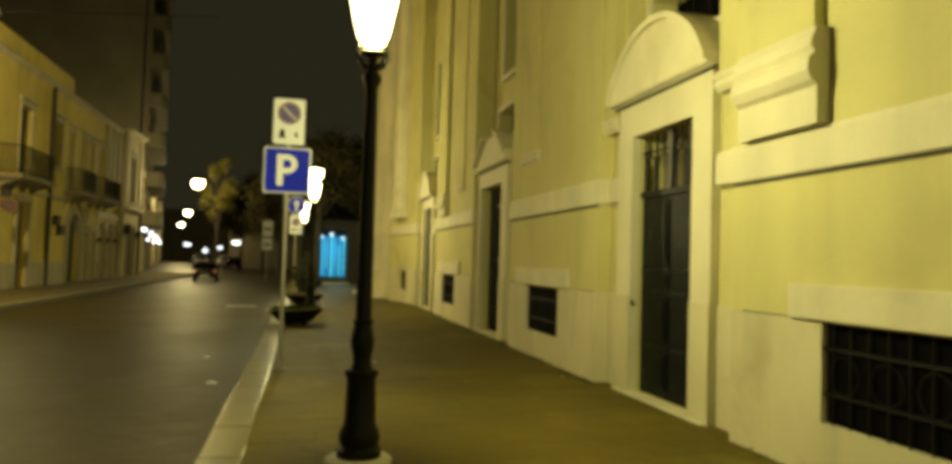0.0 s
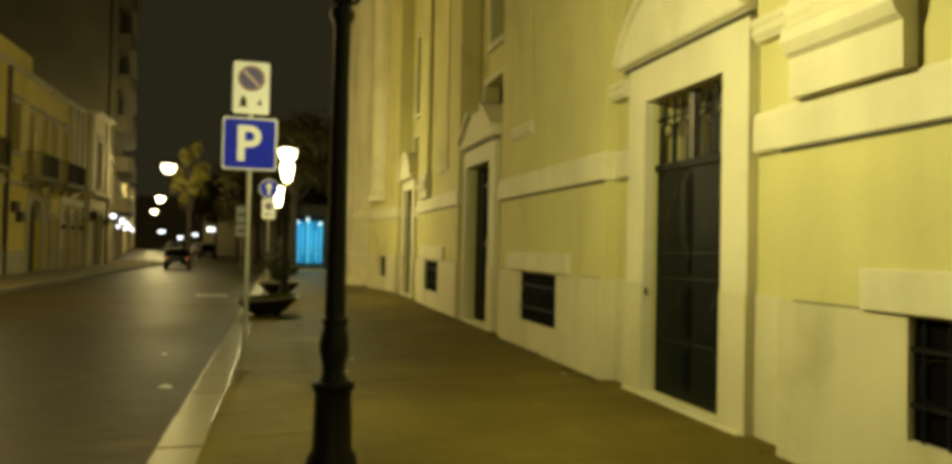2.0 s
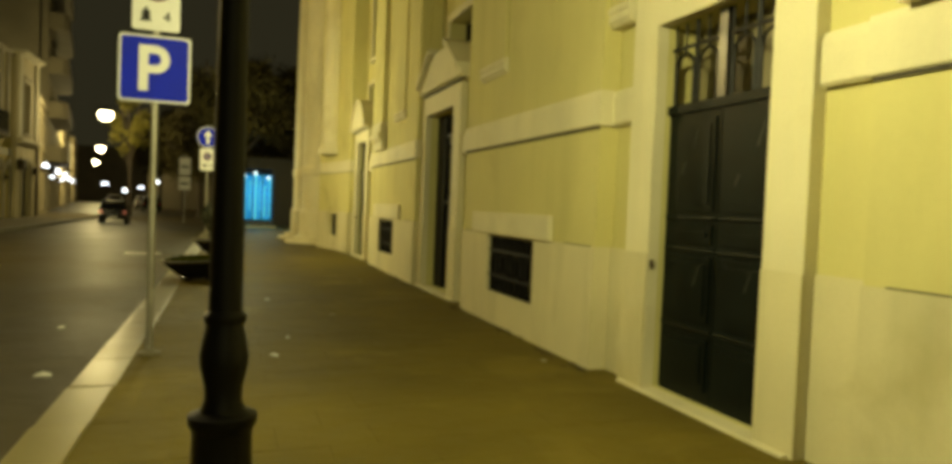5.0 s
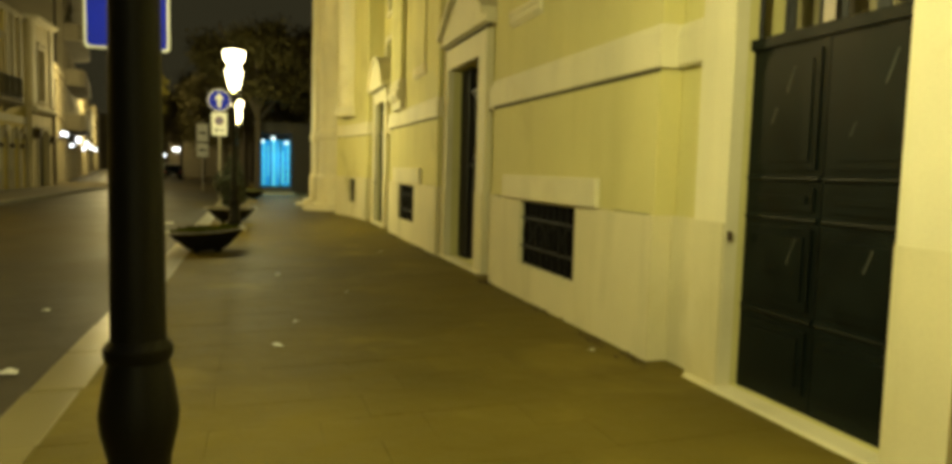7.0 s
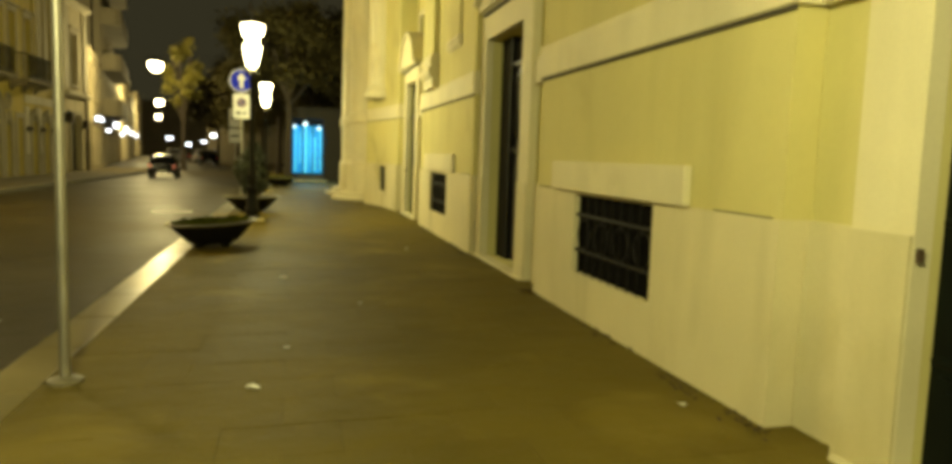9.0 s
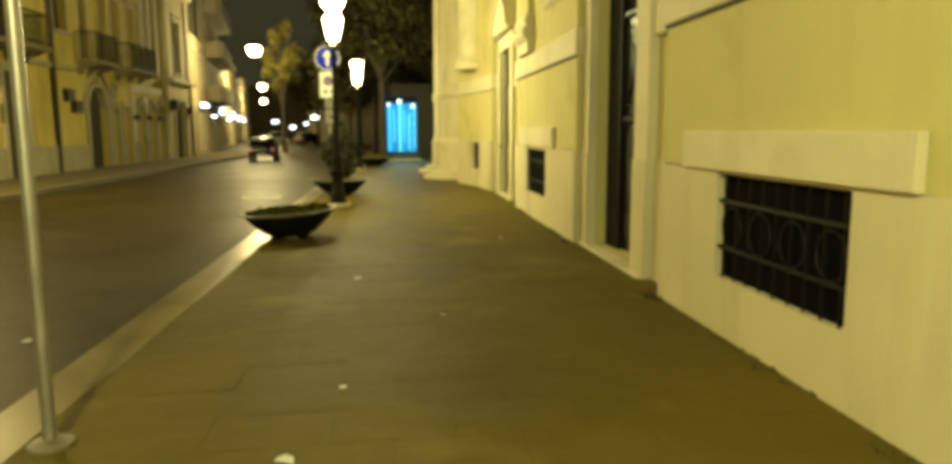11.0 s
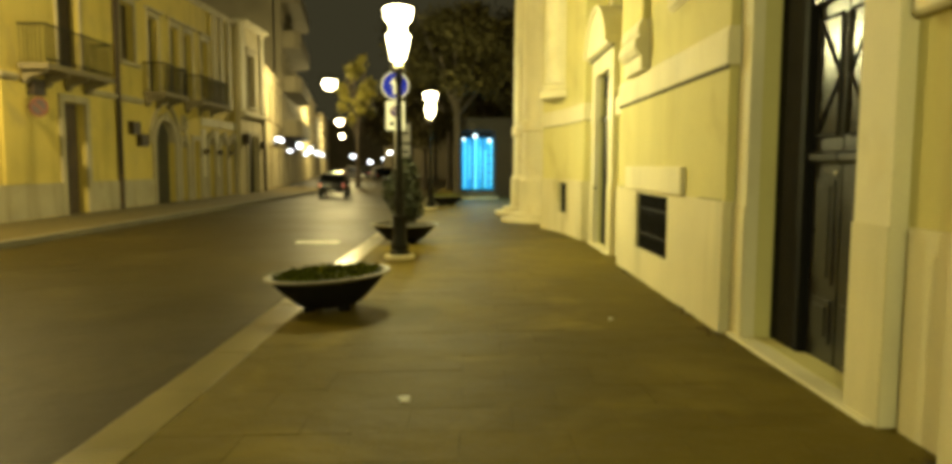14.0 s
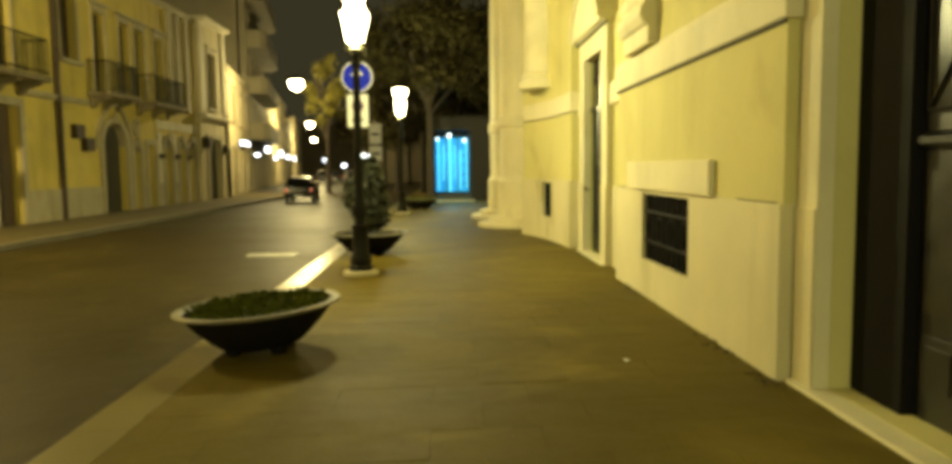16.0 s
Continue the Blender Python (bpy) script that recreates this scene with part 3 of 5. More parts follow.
def church_end():
    """The last bay bows out towards the street and ends in round columns on curved steps."""
    plan = [(4.02, 23.05), (3.97, 23.7), (3.90, 24.35), (3.80, 24.9), (3.68, 25.4), (3.52, 25.85)]
    bowed("plinth", plan, -0.1, 0.5, PLINTH, 0.04)
    bowed("plinth", plan[:3], 0.5, 1.14, PLINTH, 0.04)
    bowed("plinth", plan[3:], 0.5, 1.14, PLINTH, 0.04)
    bowed("plinth", plan, 1.14, 1.20, PLINTH, 0.04)
    # Slanted near-black sheet painted in for the shade inside the window.
    bm = bmesh.new()
    lo, hi = [[bm.verts.new((x, y, z)) for x, y in ((3.95, 24.352), (3.85, 24.898), (3.856, 24.898), (3.956, 24.352))] for z in (0.502, 1.138)]
    bm.faces.new(lo)
    bm.faces.new(hi[::-1])
    for i in range(4):
        bm.faces.new((lo[i], hi[i], hi[(i + 1) % 4], lo[(i + 1) % 4]))
    w = part("window", bm, PAINTED_DARK, church, "barred basement window in the bowed bay")
    for i in range(4):
        bm = bmesh.new()
        y = 24.35 + 0.55 * (i + 0.5) / 4
        x = 3.915 - 0.1 * (i + 0.5) / 4
        tube(bm, (x, y, 0.495), (x, y, 1.145), 0.01, 6)
        part("bar", bm, IRON, w)
    bowed("projecting_bay", plan, 1.202, 2.33, RENDER_WALL)
    bowed("open_joint", plan, 2.332, 2.348, JOINT, -0.01)
    bowed("string_course", plan, 2.35, 2.66, STONE, 0.02)
    bowed("projecting_bay", plan, 2.662, ZTOP, RENDER_WALL)
    bm = bmesh.new()
    r = 0.40
    lathe(bm, [(r + 0.10, 2.90), (r + 0.10, 3.05), (r + 0.03, 3.08), (r + 0.06, 3.16), (r, 3.22), (r, 6.0), (r - 0.03, ZTOP)], 3.86, 25.0, 28)
    part("column", bm, STONE, church, "round engaged column over the bowed bay", smooth=True)
    block("wall_return", (3.70, 4.198, 25.855, 27.2, -0.1, ZTOP), RENDER_WALL, church)
    for yc, xc, r in ((28.3, 3.95, 0.72), (31.2, 3.95, 0.78)):
        bm = bmesh.new()
        lathe(bm, [(r + 0.07, 0.3), (r + 0.07, 1.1), (r + 0.02, 1.17), (r, 1.25), (r, 2.35), (r + 0.05, 2.38), (r + 0.05, 2.6), (r, 2.66), (r, 5.0), (r - 0.06, ZTOP)], xc, yc, 28)
        part("column", bm, STONE, church, smooth=True)
        bm = bmesh.new()
        lathe(bm, [(r + 0.55, -0.1), (r + 0.55, 0.13), (r + 0.30, 0.14), (r + 0.30, 0.27), (r + 0.1, 0.275), (r + 0.1, 0.299)], xc, yc, 32)
        part("step", bm, STONE, church, "curved stone step", smooth=True)


church_end()


# ---- lamp posts ----
def lamp_post(x, y, z=0.0, power=POST_POWER, first=None):
    if first is not None:
        ob = copy_thing(first, pose(x, y, z))
    else:
        ob = thing("street_lamp", "black cast-iron lamp post with a lit glass lantern on the pavement", "street lamp", "cast-iron lamp posts", at=(x, y, z))
        bm = bmesh.new()
        lathe(bm, [(0.24, 0.0), (0.24, 0.05), (0.21, 0.07)], n=24)
        part("base_stone", bm, STONE, ob, "pale round base stone", True)
        bm = bmesh.new()
        lathe(bm, [(0.16, 0.071), (0.16, 0.12), (0.135, 0.15), (0.15, 0.20), (0.14, 0.26), (0.115, 0.30), (0.105, 0.62), (0.112, 0.64), (0.122, 0.655), (0.122, 0.685), (0.080, 0.70), (0.066, 0.74), (0.068, 0.79), (0.084, 0.86), (0.087, 0.90), (0.076, 0.97), (0.064, 1.02)], n=20)
        part("pedestal", bm, IRON, ob, smooth=True)
        bm = bmesh.new()
        lathe(bm, [(0.070, 1.021), (0.075, 1.035), (0.075, 1.05), (0.060, 1.07), (0.058, 1.4), (0.045, 2.76), (0.07, 2.81), (0.07, 2.85), (0.04, 2.88), (0.035, 2.98), (0.10, 3.02), (0.03, 3.06)], n=16)
        part("shaft", bm, IRON, ob, smooth=True)
        bm = bmesh.new()
        n = 6
        ring = lambda r, zz: [Vector((r * math.cos(2 * math.pi * (i + 0.5) / n), r * math.sin(2 * math.pi * (i + 0.5) / n), zz)) for i in range(n)]
        lo, hi = ring(0.12, 3.09), ring(0.215, 3.50)
        for i in range(n):
            tube(bm, lo[i], hi[i], 0.009, 5)
            tube(bm, hi[i], hi[(i + 1) % n], 0.012, 5)
            tube(bm, lo[i], lo[(i + 1) % n], 0.012, 5)
        part("lantern_frame", bm, IRON, ob)
        for i in range(n):
            bm = bmesh.new()
            k = (i + 1) % n
            bm.faces.new([bm.verts.new((p.x * 0.97, p.y * 0.97, p.z)) for p in (lo[i], lo[k], hi[k], hi[i])])
            pane = part("pane", bm, LAMP_GLASS, ob)
            pane.visible_shadow = False
        for i in range(4):
            a = math.pi * (i / 2 + 0.2)
            bm = bmesh.new()
            pts = [(0.03, 2.90), (0.10, 2.93), (0.15, 3.00), (0.14, 3.08), (0.10, 3.09), (0.09, 3.04)]
            for (r0, z0), (r1, z1) in zip(pts, pts[1:]):
                tube(bm, (r0 * math.cos(a), r0 * math.sin(a), z0), (r1 * math.cos(a), r1 * math.sin(a), z1), 0.014, 6)
            part("leaf_scroll", bm, IRON, ob, smooth=True)
        bm = bmesh.new()
        lathe(bm, [(0.15, 3.515), (0.11, 3.60), (0.13, 3.66), (0.20, 3.74), (0.225, 3.90), (0.12, 3.93)], n=12)
        up = part("crown_glass", bm, LAMP_GLASS, ob, "lit upper glass")
        up.visible_shadow = False
        bm = bmesh.new()
        lathe(bm, [(0.13, 3.932), (0.06, 4.0), (0.02, 4.03), (0.02, 4.10), (0.0, 4.13)], n=12, close=False)
        part("finial", bm, IRON, ob, smooth=True)
    point_light(x, y, z + 3.42, power)
    return ob


post = lamp_post(0.935, 5.675)
lamp_post(0.76, 20.85, power=345.0, first=post)
lamp_post(0.53, 34.1, power=420.0, first=post)
lamp_post(0.95, -10.0, first=post)


def hanging_lamp(x, y, z, power, left=-6.0):
    ob = thing("suspended_street_lamp", "lit street lamp hung on a cable over the road", "street lamp", "suspended street lamps", at=(x, y, z))
    bm = bmesh.new()
    lathe(bm, [(0.05, 0.30), (0.07, 0.14), (0.42, 0.02), (0.42, -0.03)], n=16)
    part("shade", bm, IRON, ob, smooth=True)
    bm = bmesh.new()
    lathe(bm, [(0.40, -0.031), (0.44, -0.22), (0.34, -0.44), (0.16, -0.56), (0.0, -0.60)], n=16, close=False)
    g = part("glass", bm, HANG_GLASS, ob, "glowing glass bowl", True)
    g.visible_shadow = False
    bm = bmesh.new()
    tube(bm, (left, 0, 0.75), (0, 0, 0.30), 0.012, 5)
    tube(bm, (0, 0, 0.30), (6.5, 0, 0.8), 0.012, 5)
    part("cable", bm, IRON, ob)
    point_light(x, y, z - 0.3, power, HANG_TINT, 0.25)


# Unseen lamp, added out of view to brighten the house fronts opposite.
hanging_lamp(-8.6, 22.4, 7.6, 1550.0, -1.35)
for x, y, z, p in ((-6.84, 54.9, 6.7, 1400.0), (-12.4, 89.2, 6.4, 2600.0), (-19.0, 128.0, 6.4, 2600.0)):
    hanging_lamp(x, y, z, p)


# ---- kerb, markings ----
KERB_DARK = mat("grey_kerb_stone", (0.15, 0.13, 0.075), 0.7, 0.3, 1.5, 50, 0.15)
def kerb_line(name, label, x0, x1, ya, yb, material, step=1.0, drift=0.0):
    k = thing(name, label, "kerb", kind="structure")
    bm = bmesh.new()
    box(bm, x0, x1, 0.004, step - 0.004, -0.14, 0.004)
    bevelled(bm, 0.009, 2)
    me = mesh_of(bm, "kerb_stone", material)
    rng = random.Random(5)
    y = ya
    while y < yb:
        s = new("kerb_stone", me)
        s.parent = k
        s.location = (rng.uniform(-0.004, 0.004) + min(0.0, 0.006 * (y - 12.0)) * drift, y, rng.uniform(-0.003, 0.003))
        y += step


kerb_line("kerb", "worn pale stone kerb between pavement and street", -0.17, 0.148, -6, 48, KERB, drift=1.0)
kerb_line("kerb_far", "worn stone kerb on the far side of the street", -7.198, -6.95, 14, 60, KERB_DARK)


def road_bar(y0, y1, x0, x1):
    bm = bmesh.new()
    n = 9
    rng = random.Random(3)
    top = [(x0 + (x1 - x0) * i / n, y1 + rng.uniform(-0.03, 0.03)) for i in range(n + 1)]
    bot = [(x0 + (x1 - x0) * i / n, y0 + rng.uniform(-0.03, 0.03)) for i in range(n + 1)]
    a = [bm.verts.new((x, y, -0.116)) for x, y in bot + top[::-1]]
    bm.faces.new(a)
    ob = part("road_marking", bm, ROAD_PAINT)
    tagged(ob, "short worn white bar painted on the asphalt", "road marking", kind="structure")


road_bar(24.2, 24.65, -1.75, -0.85)


# ---- road signs ----
def disc(bm, r0, r1, y, z, x=0.0, n=32, thick=0.003):
    """A flat ring (or disc when r0 is 0) facing -y."""
    for i in range(n):
        a, b = 2 * math.pi * i / n, 2 * math.pi * (i + 1) / n
        p = [(r1 * math.cos(a), r1 * math.sin(a)), (r1 * math.cos(b), r1 * math.sin(b))]
        q = [(r0 * math.cos(b), r0 * math.sin(b)), (r0 * math.cos(a), r0 * math.sin(a))] if r0 else [(0, 0)]
        bm.faces.new([bm.verts.new((x + u, y, z + v)) for u, v in p + q])


def plate(bm, w, h, z, y=0.0, t=0.004, x=0.0, r=0.03):
    pts = []
    for cx, cz, s in ((w / 2 - r, h / 2 - r, 0), (-w / 2 + r, h / 2 - r, 1), (-w / 2 + r, -h / 2 + r, 2), (w / 2 - r, -h / 2 + r, 3)):
        for i in range(5):
            a = math.pi / 2 * (s + i / 4)
            pts.append((x + cx + r * math.cos(a), z + cz + r * math.sin(a)))
    prism_y(bm, pts, y, y + t)


def parking_sign():
    s = thing("parking_sign", "blue parking sign with a no-parking plate above on a steel pole", "road sign", at=(0.255, 10.18, 0))
    bm = bmesh.new()
    tube(bm, (0, 0, 0.0), (0, 0, 3.55), 0.03, 14)
    part("pole", bm, STEEL, s, smooth=True)
    bm = bmesh.new()
    lathe(bm, [(0.10, -0.008), (0.10, 0.02), (0.04, 0.04)], n=16)
    part("pole_foot", bm, RIM, s, "round mortar foot of the pole")
    f = -0.075
    bm = bmesh.new()
    plate(bm, 0.60, 0.60, 2.62, f, 0.006)
    p = part("parking_plate", bm, WHITE_PAINT, s, "blue square plate with white border")
    bm = bmesh.new()
    plate(bm, 0.565, 0.565, 2.62, f - 0.003, 0.002)
    part("blue_field", bm, BLUE_PAINT, p)
    bm = bmesh.new()
    y, n = f - 0.005, 14
    box(bm, -0.135, -0.055, y, y + 0.001, 2.42, 2.83)
    outer = [(0.0 + 0.125 * math.cos(a), 2.705 + 0.125 * math.sin(a)) for a in np.linspace(-math.pi / 2, math.pi / 2, n)]
    inner = [(0.0 + 0.052 * math.cos(a), 2.705 + 0.052 * math.sin(a)) for a in np.linspace(-math.pi / 2, math.pi / 2, n)]
    outer, inner = [(-0.055, 2.58)] + outer + [(-0.055, 2.83)], [(-0.055, 2.653)] + inner + [(-0.055, 2.757)]
    for i in range(len(outer) - 1):
        bm.faces.new([bm.verts.new((u, y, v)) for u, v in (outer[i], outer[i + 1], inner[i + 1], inner[i])])
    part("letter_p", bm, WHITE_PAINT, p)
    bm = bmesh.new()
    plate(bm, 0.40, 0.60, 3.265, f, 0.006)
    q = part("no_parking_plate", bm, WHITE_PAINT, s, "white plate with a crossed blue disc")
    no_parking_disc(q, 3.375, f - 0.003, 0.15)
    for x0, x1, z0, z1 in ((-0.12, -0.05, 3.06, 3.14), (-0.135, -0.035, 3.045, 3.06), (-0.10, -0.07, 3.14, 3.17), (0.06, 0.12, 3.08, 3.10), (0.09, 0.11, 3.06, 3.14)):
        bm = bmesh.new()
        box(bm, x0, x1, f - 0.003, f - 0.0005, z0, z1)
        part("printed_bar", bm, IRON, q)
    for z in (2.45, 2.8, 3.1, 3.45):
        bm = bmesh.new()
        box(bm, -0.05, 0.05, -0.038, 0.034, z - 0.015, z + 0.015)
        part("clamp", bm, STEEL, s)


def no_parking_disc(parent, z, y, r):
    bm = bmesh.new()
    disc(bm, 0, r, y, z)
    part("red_ring", bm, FADED_RING, parent)
    bm = bmesh.new()
    disc(bm, 0, r * 0.78, y - 0.002, z)
    part("blue_disc", bm, FADED_DISC, parent)
    bm = bmesh.new()
    d, w = r * 0.60, r * 0.10
    bm.faces.new([bm.verts.new((a, y - 0.004, z + b)) for a, b in ((-d - w, d - w), (-d + w, d + w), (d + w, -d + w), (d - w, -d - w))])
    part("red_stroke", bm, FADED_STROKE, parent)


def arrow_sign():
    s = thing("one_way_sign", "round blue sign with white upward arrow on a pole", "road sign", at=(0.26, 25.2, 0))
    bm = bmesh.new()
    tube(bm, (0, 0, -0.01), (0, 0, 3.5), 0.03, 12)
    part("pole", bm, STEEL, s, smooth=True)
    bm = bmesh.new()
    disc(bm, 0, 0.30, -0.05, 3.19)
    disc(bm, 0, 0.30, -0.044, 3.19)
    p = part("round_plate", bm, WHITE_PAINT, s)
    bm = bmesh.new()
    disc(bm, 0, 0.275, -0.053, 3.19)
    part("blue_disc", bm, BLUE_PAINT, p)
    bm = bmesh.new()
    bm.faces.new([bm.verts.new((a, -0.056, 3.19 + b)) for a, b in ((-0.04, -0.19), (0.04, -0.19), (0.04, 0.03), (0.12, 0.03), (0, 0.20), (-0.12, 0.03), (-0.04, 0.03))])
    part("arrow", bm, WHITE_PAINT, p)
    bm = bmesh.new()
    plate(bm, 0.40, 0.62, 2.55, -0.05, 0.006)
    q = part("lower_plate", bm, WHITE_PAINT, s, "white plate with small crossed disc")
    no_parking_disc(q, 2.64, -0.053, 0.12)
    for x0, x1, z0, z1 in ((-0.11, -0.03, 2.34, 2.42), (0.03, 0.11, 2.36, 2.40)):
        bm = bmesh.new()
        box(bm, x0, x1, -0.053, -0.0505, z0, z1)
        part("printed_bar", bm, IRON, q)


def stop_post():
    s = thing("white_sign_post", "post with two stacked white panels by the road", "road sign", at=(-1.7, 49.0, -0.12))
    bm = bmesh.new()
    tube(bm, (0, 0, 0), (0, 0, 4.0), 0.04, 10)
    part("pole", bm, STEEL, s)
    for z, h in ((3.35, 1.0), (2.35, 0.75)):
        bm = bmesh.new()
        plate(bm, 0.62, h, z, -0.06, 0.02)
        p = part("panel", bm, WHITE_PAINT, s)
        bm = bmesh.new()
        box(bm, -0.2, 0.2, -0.064, -0.0605, z - 0.08, z + 0.05)
        part("printed_bar", bm, IRON, p)


parking_sign()
arrow_sign()
stop_post()


# ---- planters ----
def leaves(name, parent, count, place, size, material=LEAF, seed=1, label=""):
    """Many small leaf blades; place(rng) gives each one's centre."""
    rng = np.random.RandomState(seed)
    verts, faces = [], []
    for i in range(count):
        c = np.array(place(rng))
        u = rng.normal(size=3)
        u /= np.linalg.norm(u)
        w = np.cross(u, rng.normal(size=3))
        w /= np.linalg.norm(w)
        s = size * rng.uniform(0.6, 1.4)
        k = len(verts)
        verts += [tuple(c - u * s), tuple(c + w * s * 0.45), tuple(c + u * s), tuple(c - w * s * 0.45)]
        faces.append((k, k + 1, k + 2, k + 3))
    me = bpy.data.meshes.new(name)
    me.from_pydata(verts, [], faces)
    me.materials.append(material)
    ob = new(name, me)
    ob.parent = parent
    if label:
        tagged(ob, label)
    return ob


def bowl_planter(x, y, label, r=0.645, h=0.365, plant="weeds", seed=1):
    p = thing("bowl_planter", label, "planter", "bowl planters", at=(x, y, 0.012))
    bm = bmesh.new()
    lathe(bm, [(0.22, 0.04), (0.29, 0.045), (0.33, 0.06), (0.40, 0.12), (0.49, 0.21), (r - 0.075, h - 0.06), (r - 0.055, h - 0.03)], n=40)
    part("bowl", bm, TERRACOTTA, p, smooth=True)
    for i in range(4):
        a = math.pi * (i / 2 + 0.25)
        bm = bmesh.new()
        lathe(bm, [(0.055, -0.012), (0.065, 0.02), (0.06, 0.06)], 0.25 * math.cos(a), 0.27 * math.sin(a), 10)
        part("foot", bm, TERRACOTTA, p, smooth=True)
    bm = bmesh.new()
    lathe(bm, [(r - 0.05, h - 0.029), (r, h - 0.022), (r + 0.010, h - 0.008), (r, h + 0.004), (r - 0.05, h + 0.002), (r - 0.085, h - 0.04)], n=40, close=False)
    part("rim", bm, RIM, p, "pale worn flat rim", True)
    bm = bmesh.new()
    rr = r - 0.08
    rings = [(rr, h - 0.05), (rr * 0.7, h - 0.035), (rr * 0.35, h - 0.02), (0.01, h - 0.015)]
    lathe(bm, rings, n=28)
    part("soil", bm, SOIL, p, smooth=True)
    if plant == "weeds":
        def place(g):
            a, q = g.uniform(0, 6.283), rr * math.sqrt(g.uniform(0, 0.95))
            return q * math.cos(a), q * math.sin(a), h - 0.012 + abs(g.normal()) * 0.016
        leaves("ground_cover", p, 1100, place, 0.036, GRASS, seed, "short green weeds")
    else:
        bm = bmesh.new()
        for i in range(7):
            a = i * 2.4
            tube(bm, (0.05 * math.cos(a), 0.05 * math.sin(a), h), (0.22 * math.cos(a), 0.22 * math.sin(a), h + 0.9 + 0.1 * (i % 3)), 0.012, 5)
        part("stem_cluster", bm, BARK, p)

        def place(g):
            t = g.uniform(0, 1)
            q = (0.12 + 0.26 * math.sin(math.pi * min(1, t * 1.02 + 0.08)) ** 0.8) * math.sqrt(g.uniform(0, 1))
            a = g.uniform(0, 6.283)
            return q * math.cos(a) + 0.05 * math.sin(9 * t), q * math.sin(a), h + 0.05 + 1.2 * t
        leaves("foliage", p, 1900, place, 0.055, SHRUB_LEAF, seed, "dense dark evergreen foliage")
    return p


SHRUB_LEAF = mat("dark_shrub_leaf", (0.028, 0.032, 0.010), 0.6, 0.4, 5.0, 30, 0.0)
GRASS = mat("weed_green", (0.085, 0.098, 0.010), 0.9, 0.55, 4.0, 40, 0.0, spec=0.03)
tilted = bowl_planter(0.43, 16.82, "wide tilted dark bowl planter with pale rim and weeds", seed=2)
tilted.rotation_euler = (0, radians(-3.6), 0)
tilted.location.z = 0.006
bowl_planter(0.62, 23.2, "dark bowl planter holding a dense evergreen shrub", plant="shrub", seed=3)
bowl_planter(1.0, 36.2, "bowl planter with pale rim further along the pavement", seed=4)


# ---- litter ----
def litter(x, y, z, s, seed):
    rng = random.Random(seed)
    bm = bmesh.new()
    g = [[bm.verts.new((x + s * (i - 1) + rng.uniform(-s, s) * 0.3, y + s * (j - 1) + rng.uniform(-s, s) * 0.3, z + rng.uniform(0.002, s * 0.5))) for j in range(3)] for i in range(3)]
    for i in range(2):
        for j in range(2):
            bm.faces.new((g[i][j], g[i + 1][j], g[i + 1][j + 1], g[i][j + 1]))
    ob = part("paper_scrap", bm, PAPER)
    tagged(ob, "small crumpled scrap of white paper on the ground", "litter", "paper scraps")


for k, (x, y, z, s) in enumerate(((-0.55, 9.9, -0.115, 0.06), (1.36, 9.85, 0.024, 0.035), (1.48, 13.75, 0.027, 0.035), (1.55, 10.72, 0.028, 0.02), (-0.9, 12.4, -0.115, 0.03), (3.75, 9.05, 0.07, 0.03), (2.2, 12.2, 0.04, 0.015), (3.2, 16.0, 0.06, 0.02))):
    litter(x, y, z, s, k)


# ---- houses across the street ----
YELLOW_HOUSE = mat("ochre_render", (0.66, 0.52, 0.13), 0.85, 0.22, 0.6, 40, 0.15, stain=(0.44, 0.35, 0.12), streak=0.25)
CREAM_HOUSE = mat("cream_house_render", (0.58, 0.50, 0.30), 0.85, 0.2, 0.6, 40, 0.15, stain=(0.38, 0.32, 0.18), streak=0.25)
GREY_HOUSE = mat("grey_house_render", (0.34, 0.30, 0.20), 0.85, 0.2, 0.6, 40, 0.15)
STUCCO = mat("pale_stucco", (0.70, 0.64, 0.46), 0.8, 0.15, 0.9, 40, 0.1, stain=(0.52, 0.46, 0.30), streak=0.25)
HOUSE_STONE = mat("house_stone", (0.46, 0.40, 0.26), 0.8, 0.2, 0.9, 40, 0.2, stain=(0.33, 0.28, 0.17), streak=0.3)
GREY_DOOR = mat("grey_door_paint", (0.075, 0.068, 0.052), 0.55, 0.25, 4.0, 50, 0.1)
SHUTTER = mat("dark_shutter_wood", (0.050, 0.031, 0.013), 0.65, 0.3, 4.0, 50, 0.1)
ROOF = mat("roof_tile", (0.20, 0.13, 0.07), 0.9, 0.3)
BALCONY = mat("balcony_stone", (0.22, 0.18, 0.10), 0.85, 0.25, 1.5, 40, 0.2)
CAR_PAINT = mat("black_car_paint", (0.010, 0.010, 0.012), 0.22, 0.2, 3.0, 60, 0.0)
CAR_PALE = mat("pale_car_paint", (0.45, 0.44, 0.42), 0.25, 0.1, 3.0, 60, 0.0)
CAR_GLASS = mat("car_glass", (0.010, 0.010, 0.010), 0.15, 0.1, spec=0.25)
RUBBER = mat("tyre_rubber", (0.015, 0.015, 0.015), 0.85, 0.2)
RIM_METAL = mat("wheel_metal", (0.45, 0.45, 0.44), 0.35, 0.1, metal=0.8)
TAIL_LIGHT = glow("lit_tail_light", (1.0, 0.30, 0.20), 0.16)
SHOP_SIGN = glow("lit_shop_sign", (0.88, 0.95, 1.0), 4.0)
CYAN_GLOW = glow("cyan_light", (0.015, 0.36, 0.72), 0.42)
CYAN_PALE = glow("pale_cyan_light", (0.10, 0.68, 1.0), 0.6)
